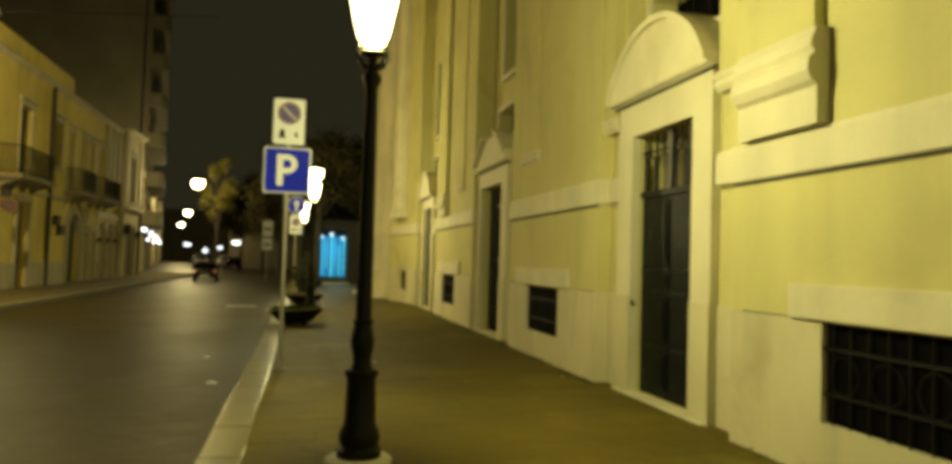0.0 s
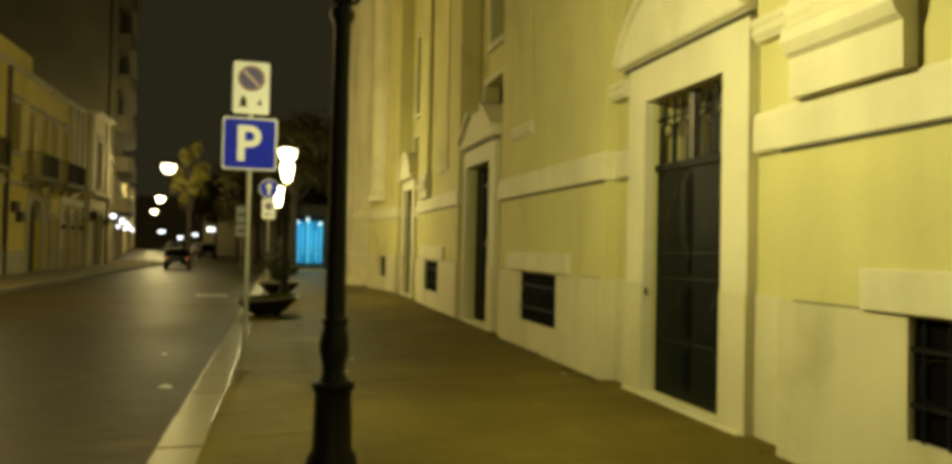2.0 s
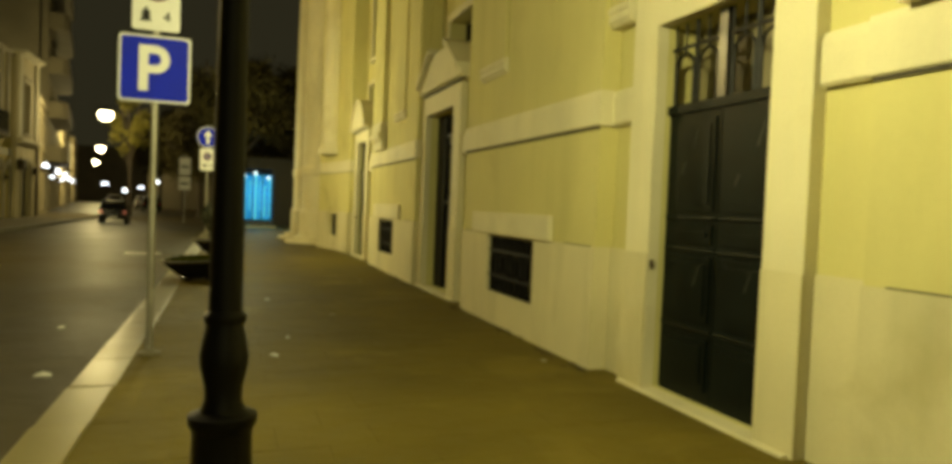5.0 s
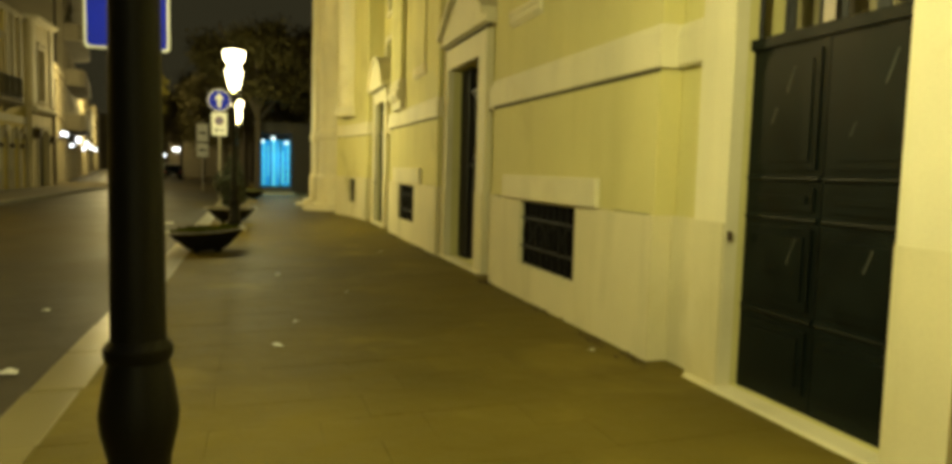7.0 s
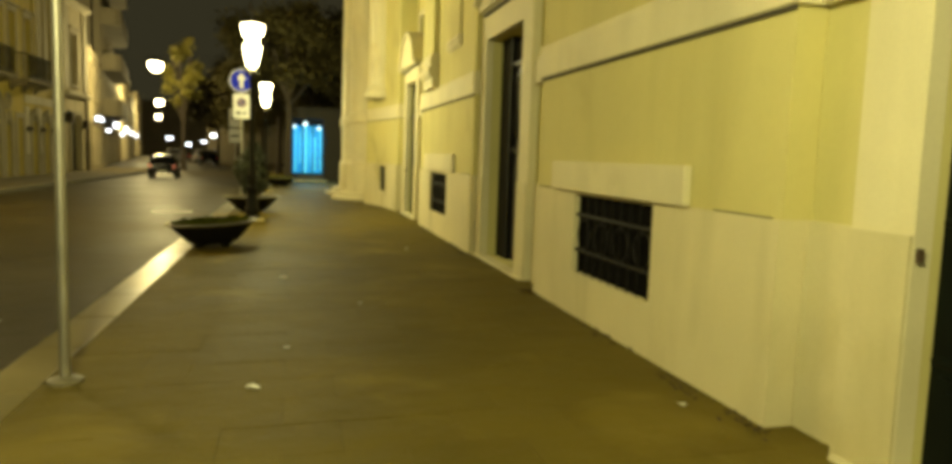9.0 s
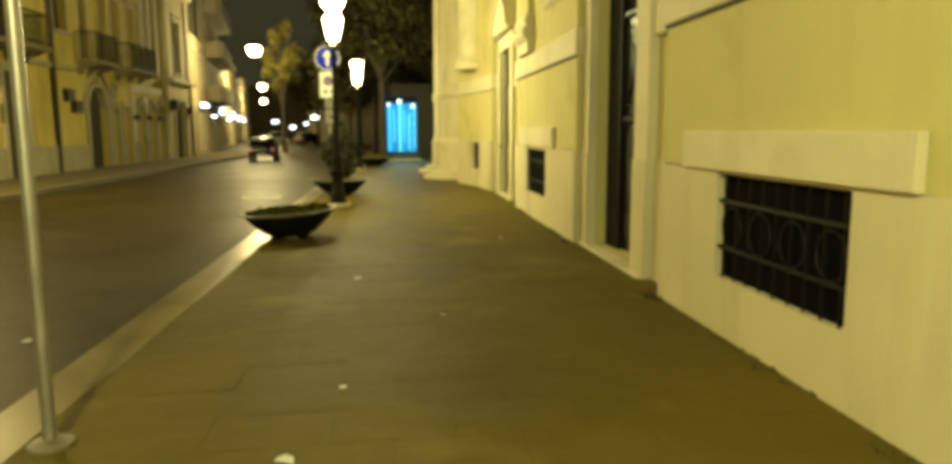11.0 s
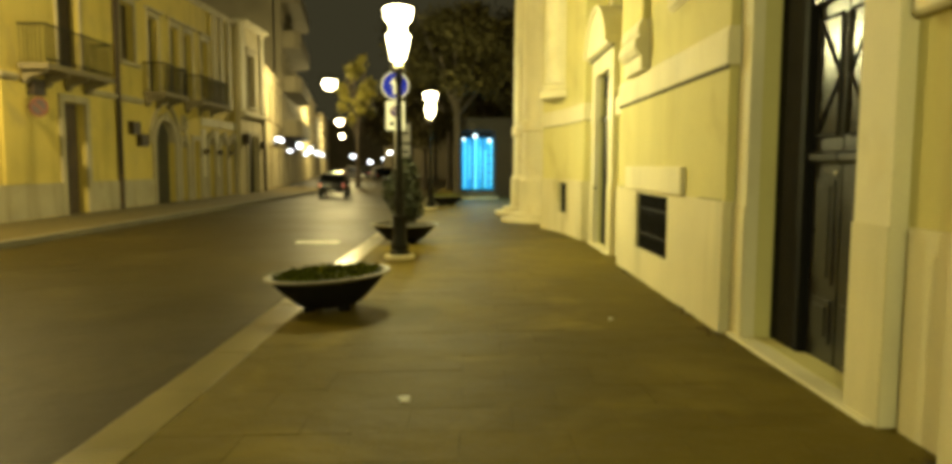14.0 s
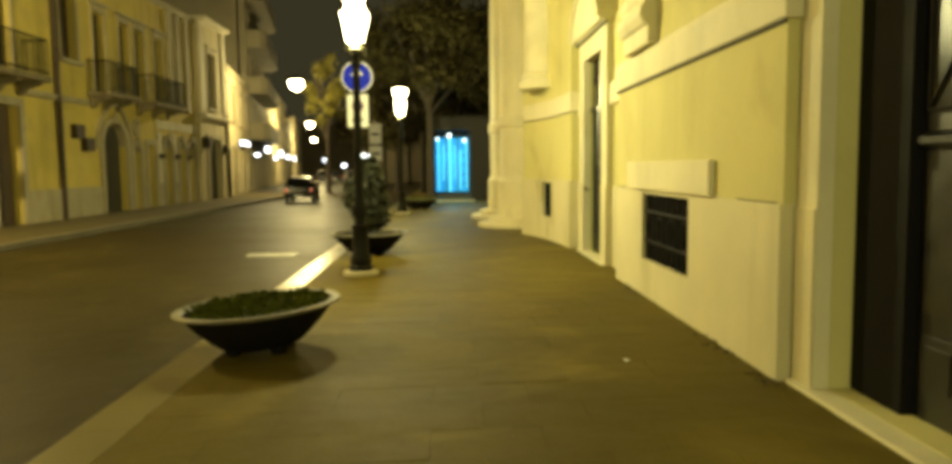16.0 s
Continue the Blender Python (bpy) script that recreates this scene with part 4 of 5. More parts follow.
CYAN_WHITE = glow("white_globe_light", (0.75, 0.98, 1.0), 1.6)


def house_front(name, label, y0, y1, h, material, holes, xf=-9.95, depth=9.0, parapet=0.0, cornice=0.14, cornice_mat=None):
    """A house whose front faces +x: pierced front wall, dark rooms behind it, flat roof with cornice."""
    b = thing(name, label, "house")
    bm = bmesh.new()
    pierced(bm, xf, xf - 0.45, y0 + 0.004, y1 - 0.004, -0.1, h, holes)
    part("wall", bm, material, b)
    bm = bmesh.new()
    box(bm, xf - depth, xf - 0.6, y0 + 0.01, y1 - 0.01, -0.1, h - 0.02)
    part("body", bm, material, b)
    bm = bmesh.new()
    prism_y(bm, [(xf - 0.5, h + 0.002), (xf + 0.06, h + 0.002), (xf + cornice, h + 0.10), (xf + cornice + 0.06, h + 0.13), (xf + cornice + 0.06, h + 0.22), (xf - 0.5, h + 0.22)], y0, y1)
    part("cornice", bm, cornice_mat or HOUSE_STONE, b)
    if parapet:
        bm = bmesh.new()
        box(bm, xf - 0.4, xf - 0.05, y0, y1, h + 0.222, h + 0.222 + parapet)
        part("parapet", bm, material, b)
    block("roof", (xf - depth, xf - 0.5, y0, y1, h - 0.018, h + 0.1), ROOF, b)
    return b


def shuttered(b, y0, y1, z0, z1, xf=-9.95, sill=True):
    w = block("window", (xf - 0.30, xf - 0.27, y0, y1, z0, z1), SHUTTER, b, "closed dark slatted shutters")
    for a, c in ((y0 + 0.03, (y0 + y1) / 2 - 0.015), ((y0 + y1) / 2 + 0.015, y1 - 0.03)):
        bm = bmesh.new()
        n = 14
        for i in range(n):
            z = z0 + 0.08 + (z1 - z0 - 0.16) * i / n
            box(bm, xf - 0.268, xf - 0.245, a + 0.05, c - 0.05, z, z + (z1 - z0) / n * 0.6)
        box(bm, xf - 0.268, xf - 0.235, a, a + 0.05, z0 + 0.03, z1 - 0.03)
        box(bm, xf - 0.268, xf - 0.235, c - 0.05, c, z0 + 0.03, z1 - 0.03)
        part("shutter", bm, SHUTTER, w)
    bm = bmesh.new()
    pierced(bm, xf + 0.05, xf + 0.001, y0 - 0.09, y1 + 0.09, z0, z1 + 0.22, [(y0, y1, z0 - 0.5, z1)])
    part("window_frame", bm, HOUSE_STONE, w)
    block("window_hood", (xf + 0.001, xf + 0.16, y0 - 0.26, y1 + 0.26, z1 + 0.222, z1 + 0.31), HOUSE_STONE, w)
    if sill:
        block("window_sill", (xf + 0.001, xf + 0.14, y0 - 0.22, y1 + 0.22, z0 - 0.12, z0 - 0.002), HOUSE_STONE, w)
    return w


def balcony(b, y0, y1, z, xf=-9.95, out=0.85, rail=1.0):
    s = block("balcony", (xf + 0.052, xf + out, y0, y1, z - 0.16, z), BALCONY, b, "stone balcony with iron railing", 0.02)
    for i in range(max(2, int((y1 - y0) / 1.2)) + 1):
        y = y0 + 0.25 + (y1 - y0 - 0.5) * i / max(2, int((y1 - y0) / 1.2))
        bm = bmesh.new()
        prism_y(bm, [(xf + 0.052, z - 0.162), (xf + out - 0.15, z - 0.162), (xf + out - 0.2, z - 0.24), (xf + 0.22, z - 0.36), (xf + 0.12, z - 0.52), (xf + 0.052, z - 0.52)], y - 0.09, y + 0.09)
        part("bracket", bm, BALCONY, s)
    x = xf + out - 0.06
    bm = bmesh.new()
    for a, c in (((x, y0 + 0.05, z + rail), (x, y1 - 0.05, z + rail)), ((x, y0 + 0.05, z + 0.1), (x, y1 - 0.05, z + 0.1)), ((xf + 0.06, y0 + 0.05, z + rail), (x, y0 + 0.05, z + rail)), ((xf + 0.06, y1 - 0.05, z + rail), (x, y1 - 0.05, z + rail))):
        tube(bm, a, c, 0.025, 6)
    part("rail", bm, IRON, s)
    bm = bmesh.new()
    n = int((y1 - y0) / 0.11)
    for i in range(n + 1):
        y = y0 + 0.05 + (y1 - y0 - 0.1) * i / n
        tube(bm, (x, y, z - 0.01), (x, y, z + rail), 0.012, 4)
    for yy in (y0 + 0.05, y1 - 0.05):
        for i in range(6):
            xx = xf + 0.1 + (x - xf - 0.15) * i / 6
            tube(bm, (xx, yy, z - 0.01), (xx, yy, z + rail), 0.011, 4)
    ob = part("railing_infill", bm, IRON, s)
    tagged(ob, kind="stuff")


def plain_door(b, y0, y1, z1, material, xf=-9.95, arch=False, surround_w=0.22):
    d = block("door", (xf - 0.30, xf - 0.25, y0, y1, 0.0, z1), material, b)
    c = (y0 + y1) / 2
    for a, e in ((y0 + 0.06, c - 0.03), (c + 0.03, y1 - 0.06)):
        for z2, z3 in ((0.15, 0.9), (1.0, z1 * 0.62), (z1 * 0.66, z1 - 0.12)):
            bm = bmesh.new()
            box(bm, xf - 0.249, xf - 0.225, a, e, z2, z3)
            part("panel", bm, material, d)
    bm = bmesh.new()
    w = (y1 - y0) / 2
    if arch:
        n, zs = 16, z1 - w
        inner = [(c - w, -0.02), (c - w, zs)] + [(c - w * math.cos(math.pi * i / n), zs + w * math.sin(math.pi * i / n)) for i in range(1, n)] + [(c + w, zs), (c + w, -0.02)]
        W = w + surround_w
        outer = [(c - W, -0.02), (c - W, zs)] + [(c - W * math.cos(math.pi * i / n), zs + W * math.sin(math.pi * i / n)) for i in range(1, n)] + [(c + W, zs), (c + W, -0.02)]
        prism(bm, inner + outer[::-1], xf + 0.10, xf + 0.001)
        f = part("door_surround", bm, HOUSE_STONE, d, "round-arched stone surround")
        if w > 0.6:
            bm = bmesh.new()
            R = W + 0.16
            ring = [[(c - q * math.cos(math.pi * i / n), zs + q * math.sin(math.pi * i / n) * (1.0 + 0.16 * math.sin(math.pi * i / n) ** 4)) for i in range(n + 1)] for q in (R, R + 0.10)]
            prism(bm, ring[0] + ring[1][::-1], xf + 0.13, xf + 0.001)
            part("hood_mould", bm, HOUSE_STONE, d, "pointed hood mould over the arch")
        bm = bmesh.new()
        spandrel = [(c - w - 0.02, z1 + 0.02), (c - w - 0.02, zs)] + [(c - w * math.cos(math.pi * i / n), zs + w * math.sin(math.pi * i / n)) for i in range(1, n)] + [(c + w + 0.02, zs), (c + w + 0.02, z1 + 0.02)]
        prism(bm, spandrel, xf - 0.24, xf - 0.003)
        part("arch_infill", bm, HOUSE_STONE, d)
        bm = bmesh.new()
        box(bm, xf + 0.102, xf + 0.16, c - 0.14, c + 0.14, z1 - 0.05, z1 + surround_w + 0.08)
        part("keystone", bm, HOUSE_STONE, d)
    else:
        pierced(bm, xf + 0.07, xf + 0.001, y0 - surround_w, y1 + surround_w, -0.1, z1 + surround_w, [(y0, y1, -0.2, z1)])
        part("door_surround", bm, HOUSE_STONE, d)


def ochre_house():
    doors = [(30.7, 31.9, 3.3, BROWN_WOOD, False), (36.75, 38.65, 3.2, GREY_DOOR, True), (39.2, 39.85, 2.45, BROWN_WOOD, True), (40.6, 41.3, 2.5, BROWN_WOOD, False), (42.3, 43.1, 2.75, GREY_DOOR, True), (43.95, 44.75, 2.75, GREY_DOOR, True), (45.2, 45.9, 2.75, GREY_DOOR, True)]
    wins = [(30.6, 31.8, 4.12, 6.9), (34.4, 35.4, 5.0, 7.0), (36.5, 37.4, 4.12, 6.9), (38.5, 39.4, 4.12, 6.9), (39.85, 40.75, 4.12, 6.9), (41.75, 42.65, 4.12, 6.9)]
    holes = [(a, b, -0.2, z) for a, b, z, m, r in doors] + wins
    b = house_front("ochre_house", "two-storey ochre house with iron balconies and arched doorway", 27.8, 46.3, 8.3, YELLOW_HOUSE, holes)
    for a, c, z, m, r in doors:
        plain_door(b, a, c, z, m, arch=r)
    for i, (a, c, z0, z1) in enumerate(wins):
        shuttered(b, a, c, z0, z1, sill=(i == 1))
    for a, c in ((28.6, 32.2), (35.9, 38.2), (39.6, 42.9)):
        balcony(b, a, c, 4.12)
    for y in (43.3, 44.2, 45.3):
        block("pilaster", (-9.949, -9.80, y - 0.2, y + 0.2, 4.1, 8.3), HOUSE_STONE, b)
    bm = bmesh.new()
    lathe(bm, [(0.0, 0), (0.30, 0.0), (0.30, 0.10), (0.22, 0.10), (0.20, 0.02), (0.0, 0.02)], n=20, close=False)
    for v in bm.verts:
        v.co = Vector((-9.948 + v.co.z, 39.52 + v.co.x, 3.15 + 1.2 * v.co.y))
    part("round_window", bm, HOUSE_STONE, b, "small oval window in a stone ring", True)
    for a, c in ((41.56, 42.06), (43.34, 43.71), (46.14, 46.29)):
        block("pale_facing", (-9.949, -9.90, a, c, 0.96, 3.05), STUCCO, b)
    block("pale_facing", (-9.949, -9.90, 41.56, 46.29, 3.20, 3.55), STUCCO, b, "pale patched render band")
    for y in (41.8, 43.5, 44.98):
        block("wall_lamp_box", (-9.949, -9.70, y - 0.13, y + 0.13, 1.98, 2.16), SHUTTER, b)
    block("attic", (-10.40, -10.0, 27.81, 37.0, 8.522, 9.35), YELLOW_HOUSE, b)
    for a, c in ((27.8, 28.55), (32.25, 35.85)):
        bm = bmesh.new()
        prism_y(bm, [(-9.949, 3.62), (-9.86, 3.66), (-9.82, 3.74), (-9.82, 3.80), (-9.949, 3.84)], a, c)
        part("string_course", bm, HOUSE_STONE, b)
    edges = sorted([(a - 0.24, c + 0.24) for a, c, z, m, r in doors])
    y = 27.8
    for a, c in edges + [(46.3, 46.3)]:
        if a - y > 0.15:
            block("plinth", (-9.949, -9.88, y + 0.004, a - 0.004, -0.05, 0.95), HOUSE_STONE, b)
        y = c
    bm = bmesh.new()
    tube(bm, (-9.84, 33.9, 0.0), (-9.84, 33.9, 8.3), 0.085, 10)
    part("downpipe", bm, SHUTTER, b, "dark rainwater downpipe", True)
    block("corner_quoin", (-9.949, -9.87, 27.85, 28.9, 0.96, 3.6), YELLOW_HOUSE, b)
    for y, z in ((29.3, 3.55), (35.0, 2.75), (35.6, 2.35)):
        block("wall_box", (-9.949, -9.75, y - 0.28, y + 0.28, z - 0.22, z + 0.22), SHUTTER, b)


def cream_house():
    holes = [(47.3, 49.2, -0.2, 3.0), (47.6, 48.8, 4.5, 7.2)]
    b = house_front("cream_house", "narrow cream house with heavy cornice", 46.3, 50.4, 8.5, CREAM_HOUSE, holes, xf=-9.7, cornice=0.35, cornice_mat=STUCCO)
    plain_door(b, 47.3, 49.2, 3.0, GREY_DOOR, xf=-9.7)
    shuttered(b, 47.6, 48.8, 4.5, 7.2, xf=-9.7)
    for a, c in ((46.32, 46.9), (49.8, 50.38)):
        block("pilaster", (-9.699, -9.58, a, c, 4.3, 8.5), STUCCO, b)
    bm = bmesh.new()
    prism_y(bm, [(-9.699, 3.85), (-9.5, 3.92), (-9.42, 4.02), (-9.42, 4.16), (-9.699, 4.2)], 46.3, 50.4)
    part("string_course", bm, STUCCO, b)
    block("wall_box", (-9.699, -9.35, 46.45, 46.95, 2.55, 3.05), SHUTTER, b, "dark box fixed to the corner")
    block("wall_box", (-9.699, -9.45, 49.55, 49.95, 2.35, 2.75), SHUTTER, b)
    bm = bmesh.new()
    tube(bm, (-9.62, 50.32, 0.0), (-9.62, 50.32, 8.4), 0.07, 10)
    part("downpipe", bm, SHUTTER, b, smooth=True)


def near_house():
    holes = [(20.2, 21.6, -0.2, 3.0), (24.0, 25.2, -0.2, 3.0), (20.3, 21.5, 4.2, 6.7), (24.0, 25.2, 4.2, 6.7)]
    b = house_front("ochre_corner_house", "ochre house wall with a stone base", 8.0, 27.8, 9.3, YELLOW_HOUSE, holes)
    plain_door(b, 20.2, 21.6, 3.0, BROWN_WOOD)
    plain_door(b, 24.0, 25.2, 3.0, BROWN_WOOD)
    shuttered(b, 20.3, 21.5, 4.2, 6.7)
    shuttered(b, 24.0, 25.2, 4.2, 6.7)
    for a, c in ((8.01, 19.9), (21.9, 23.7), (25.5, 27.79)):
        block("plinth", (-9.949, -9.86, a, c, -0.05, 0.95), HOUSE_STONE, b)


def turned_house(name, label, y0, length, h, material, storeys, bays, depth=9.0, lean=9.2, x0=None, balconies=False):
    """A house further on, where the street bends; its front turns with it."""
    x0 = -9.9 - 0.16 * (y0 - 50.4) if x0 is None else x0
    holes, wins, doors = [], [], []
    w = length / bays
    sh = (h - 3.6) / max(1, storeys - 1)
    for i in range(bays):
        c = (i + 0.5) * w
        doors.append((c - 0.75, c + 0.75, 2.7))
        for s in range(storeys - 1):
            wins.append((c - 0.5, c + 0.5, 3.9 + s * sh + (0 if balconies else 0.4), 3.9 + s * sh + 2.2))
    holes = [(a, b, -0.2, z) for a, b, z in doors] + wins
    b = house_front(name, label, 0, length, h, material, holes, xf=0.0, depth=depth)
    b.location, b.rotation_euler = (x0, y0, 0), (0, 0, radians(lean))
    for a, c, z in doors:
        plain_door(b, a, c, z, GREY_DOOR, xf=0.0)
    for a, c, z0, z1 in wins:
        shuttered(b, a, c, z0, z1, xf=0.0, sill=not balconies)
    if balconies:
        for s in range(storeys - 1):
            z = 3.9 + s * sh
            bm = bmesh.new()
            pts = [(0.002, 0.6), (0.9, 0.6), (1.3, 1.2), (1.3, length - 1.8), (1.1, length - 0.9), (0.6, length - 0.3), (0.002, length - 0.15)]
            lo, hi = [bm.verts.new((x, y, z - 0.25)) for x, y in pts], [bm.verts.new((x, y, z + 0.95)) for x, y in pts]
            bm.faces.new(lo)
            bm.faces.new(hi[::-1])
            for i in range(len(pts)):
                bm.faces.new((lo[i], lo[(i + 1) % len(pts)], hi[(i + 1) % len(pts)], hi[i]))
            part("balcony", bm, material, b, "solid rounded balcony")
    return b


ochre_house()
cream_house()
near_house()
turned_house("shop_house", "plain low house with shops in a row", 50.45, 13.2, 7.0, CREAM_HOUSE, 2, 4)
tower = turned_house("apartment_block", "tall grey apartment block with rounded stacked balconies", 63.7, 14.5, 26.5, GREY_HOUSE, 8, 4, depth=20.0, balconies=True)
turned_house("row_house", "pale house in the row down the street", 78.4, 14.0, 8.5, CREAM_HOUSE, 2, 4)
turned_house("row_house", "pale house in the row down the street", 92.5, 18.0, 9.5, CREAM_HOUSE, 3, 5)
turned_house("row_house", "pale house in the row down the street", 111.0, 22.0, 8.0, GREY_HOUSE, 2, 5)
turned_house("row_house", "pale house in the row down the street", 133.5, 30.0, 10.0, CREAM_HOUSE, 3, 6)


def lit_sign(x, y, z, w, h, lean=9.2):
    s = thing("shop_sign", "lit white shop sign over a doorway", "shop sign", "lit shop signs", at=(x, y, z))
    s.rotation_euler = (0, 0, radians(lean))
    block("box", (0.0, 0.25, -w / 2, w / 2, -h / 2, h / 2), GREY_DOOR, s)
    block("lit_face", (0.252, 0.262, -w / 2 + 0.03, w / 2 - 0.03, -h / 2 + 0.03, h / 2 - 0.03), SHOP_SIGN, s)
    block("lit_end", (0.02, 0.23, -w / 2 - 0.012, -w / 2 - 0.002, -h / 2 + 0.03, h / 2 - 0.03), SHOP_SIGN, s)


lit_sign(-11.1, 58.6, 3.15, 3.0, 0.28)
lit_sign(-12.1, 65.4, 2.55, 1.2, 0.22)
lit_sign(-15.2, 84.6, 2.6, 1.4, 0.30)
lit_sign(-19.2, 109.0, 3.1, 2.2, 0.5)
lit_sign(-21.9, 126.0, 3.1, 2.2, 0.5)
lit_sign(-13.75, 75.5, 3.2, 2.4, 0.5)
lit_sign(-16.5, 92.7, 3.2, 2.4, 0.6)


FADED_RED = mat("faded_sign_red", (0.20, 0.07, 0.05), 0.6, 0.3, 5.0, 60, 0.0)
FADED_BLUE = mat("faded_sign_blue", (0.085, 0.075, 0.085), 0.6, 0.3, 5.0, 60, 0.0)


def wall_sign():
    s = thing("wall_no_parking_sign", "faded round no-parking sign fixed to the ochre wall", "road sign", at=(-9.6, 28.95, 0))
    bm = bmesh.new()
    disc(bm, 0, 0.26, -0.002, 3.0)
    part("red_ring", bm, FADED_RED, s)
    bm = bmesh.new()
    disc(bm, 0, 0.19, -0.004, 3.0)
    part("blue_disc", bm, FADED_BLUE, s)
    bm = bmesh.new()
    bm.faces.new([bm.verts.new((u, -0.006, 3.0 + v)) for u, v in ((-0.18, 0.13), (-0.13, 0.18), (0.18, -0.13), (0.13, -0.18))])
    part("red_stroke", bm, FADED_RED, s)
    bm = bmesh.new()
    box(bm, -0.36, 0.0, 0.003, 0.03, 2.97, 3.03)
    part("bracket", bm, IRON, s)


wall_sign()


# ---- cars ----
def car(x, y, heading, label, paint, lit=False):
    c = thing("car", label, "car", at=(x, y, -0.12))
    c.rotation_euler = (0, 0, heading)
    side = [(-1.66, 0.32), (-1.70, 0.62), (-1.64, 0.92), (-1.5, 0.98), (0.75, 0.98), (1.45, 0.84), (1.66, 0.66), (1.68, 0.32)]
    bm = bmesh.new()
    half = 0.75
    a, b = [bm.verts.new((-half, u, v)) for u, v in side], [bm.verts.new((half, u, v)) for u, v in side]
    bm.faces.new(a)
    bm.faces.new(b[::-1])
    for i in range(len(side)):
        bm.faces.new((a[i], b[i], b[(i + 1) % len(side)], a[(i + 1) % len(side)]))
    bevelled(bm, 0.05, 3)
    body = part("body", bm, paint, c, smooth=True)
    bm = bmesh.new()
    belt, roof = [(-1.60, 0.96), (0.80, 0.96)], [(-1.38, 1.40), (0.05, 1.42)]
    lo = [bm.verts.new((sx * 0.72, u, v)) for sx, (u, v) in ((-1, belt[0]), (1, belt[0]), (1, belt[1]), (-1, belt[1]))]
    hi = [bm.verts.new((sx * 0.57, u, v)) for sx, (u, v) in ((-1, roof[0]), (1, roof[0]), (1, roof[1]), (-1, roof[1]))]
    bm.faces.new(lo[::-1])
    bm.faces.new(hi)
    for i in range(4):
        bm.faces.new((lo[i], lo[(i + 1) % 4], hi[(i + 1) % 4], hi[i]))
    bevelled(bm, 0.05, 3)
    part("cabin", bm, paint, c, smooth=True)

    def pane(name, pts):
        bm = bmesh.new()
        bm.faces.new([bm.verts.new(p) for p in pts])
        part(name, bm, CAR_GLASS, c)
    pane("rear_window", [(-0.56, -1.60, 1.02), (0.56, -1.60, 1.02), (0.48, -1.425, 1.34), (-0.48, -1.425, 1.34)])
    pane("windscreen", [(-0.60, 0.76, 1.02), (0.60, 0.76, 1.02), (0.50, 0.16, 1.36), (-0.50, 0.16, 1.36)])
    for s in (-1, 1):
        for u0, u1, t0, t1 in ((-1.35, -0.55, -1.22, -0.55), (-0.48, 0.55, -0.48, -0.02)):
            pane("side_window", [(s * 0.713, u0, 1.03), (s * 0.713, u1, 1.03), (s * 0.605, t1, 1.35), (s * 0.605, t0, 1.35)])
        for u in (-1.10, 1.12):
            bm = bmesh.new()
            lathe(bm, [(0.16, -0.085), (0.27, -0.085), (0.285, -0.05), (0.285, 0.05), (0.27, 0.085), (0.16, 0.085)], n=20)
            for v in bm.verts:
                v.co = Vector((s * 0.70 + v.co.z, u + v.co.x, 0.285 + v.co.y))
            wh = part("wheel", bm, RUBBER, c, smooth=True)
            bm = bmesh.new()
            lathe(bm, [(0.175, -0.01), (0.16, 0.012), (0.05, 0.0), (0.0, 0.02)], n=16, close=False)
            for v in bm.verts:
                v.co = Vector((s * (0.788 + v.co.z), u + v.co.x, 0.285 + v.co.y))
            part("rim", bm, RIM_METAL, wh, smooth=True)
        bm = bmesh.new()
        box(bm, s * 0.66 - 0.07, s * 0.66 + 0.07, -1.715, -1.66, 0.62, 0.80)
        part("tail_light", bm, TAIL_LIGHT if lit else RED_PAINT, c)
        bm = bmesh.new()
        box(bm, s * 0.78 - 0.05, s * 0.78 + 0.05, 0.45, 0.58, 1.0, 1.12)
        bevelled(bm, 0.02)
        part("mirror", bm, paint, c)
    bm = bmesh.new()
    box(bm, -0.76, 0.76, -1.74, -1.55, 0.30, 0.52)
    bevelled(bm, 0.04)
    bp = part("bumper", bm, RUBBER, c)
    bm = bmesh.new()
    box(bm, -0.25, 0.25, -1.752, -1.742, 0.37, 0.47)
    part("number_plate", bm, WHITE_PAINT, bp)
    return c


away = car(-5.05, 46.6, radians(4), "small black hatchback driving off with tail lights on", CAR_PAINT, True)
away.scale = (0.86, 0.86, 0.86)
for x, y, p in ((-10.2, 84.0, CAR_PALE), (-6.3, 78.0, CAR_PAINT), (-11.0, 96.0, CAR_PAINT), (-8.0, 88.0, CAR_PALE)):
    car(x, y, radians(9.2), "parked car far down the street", p)


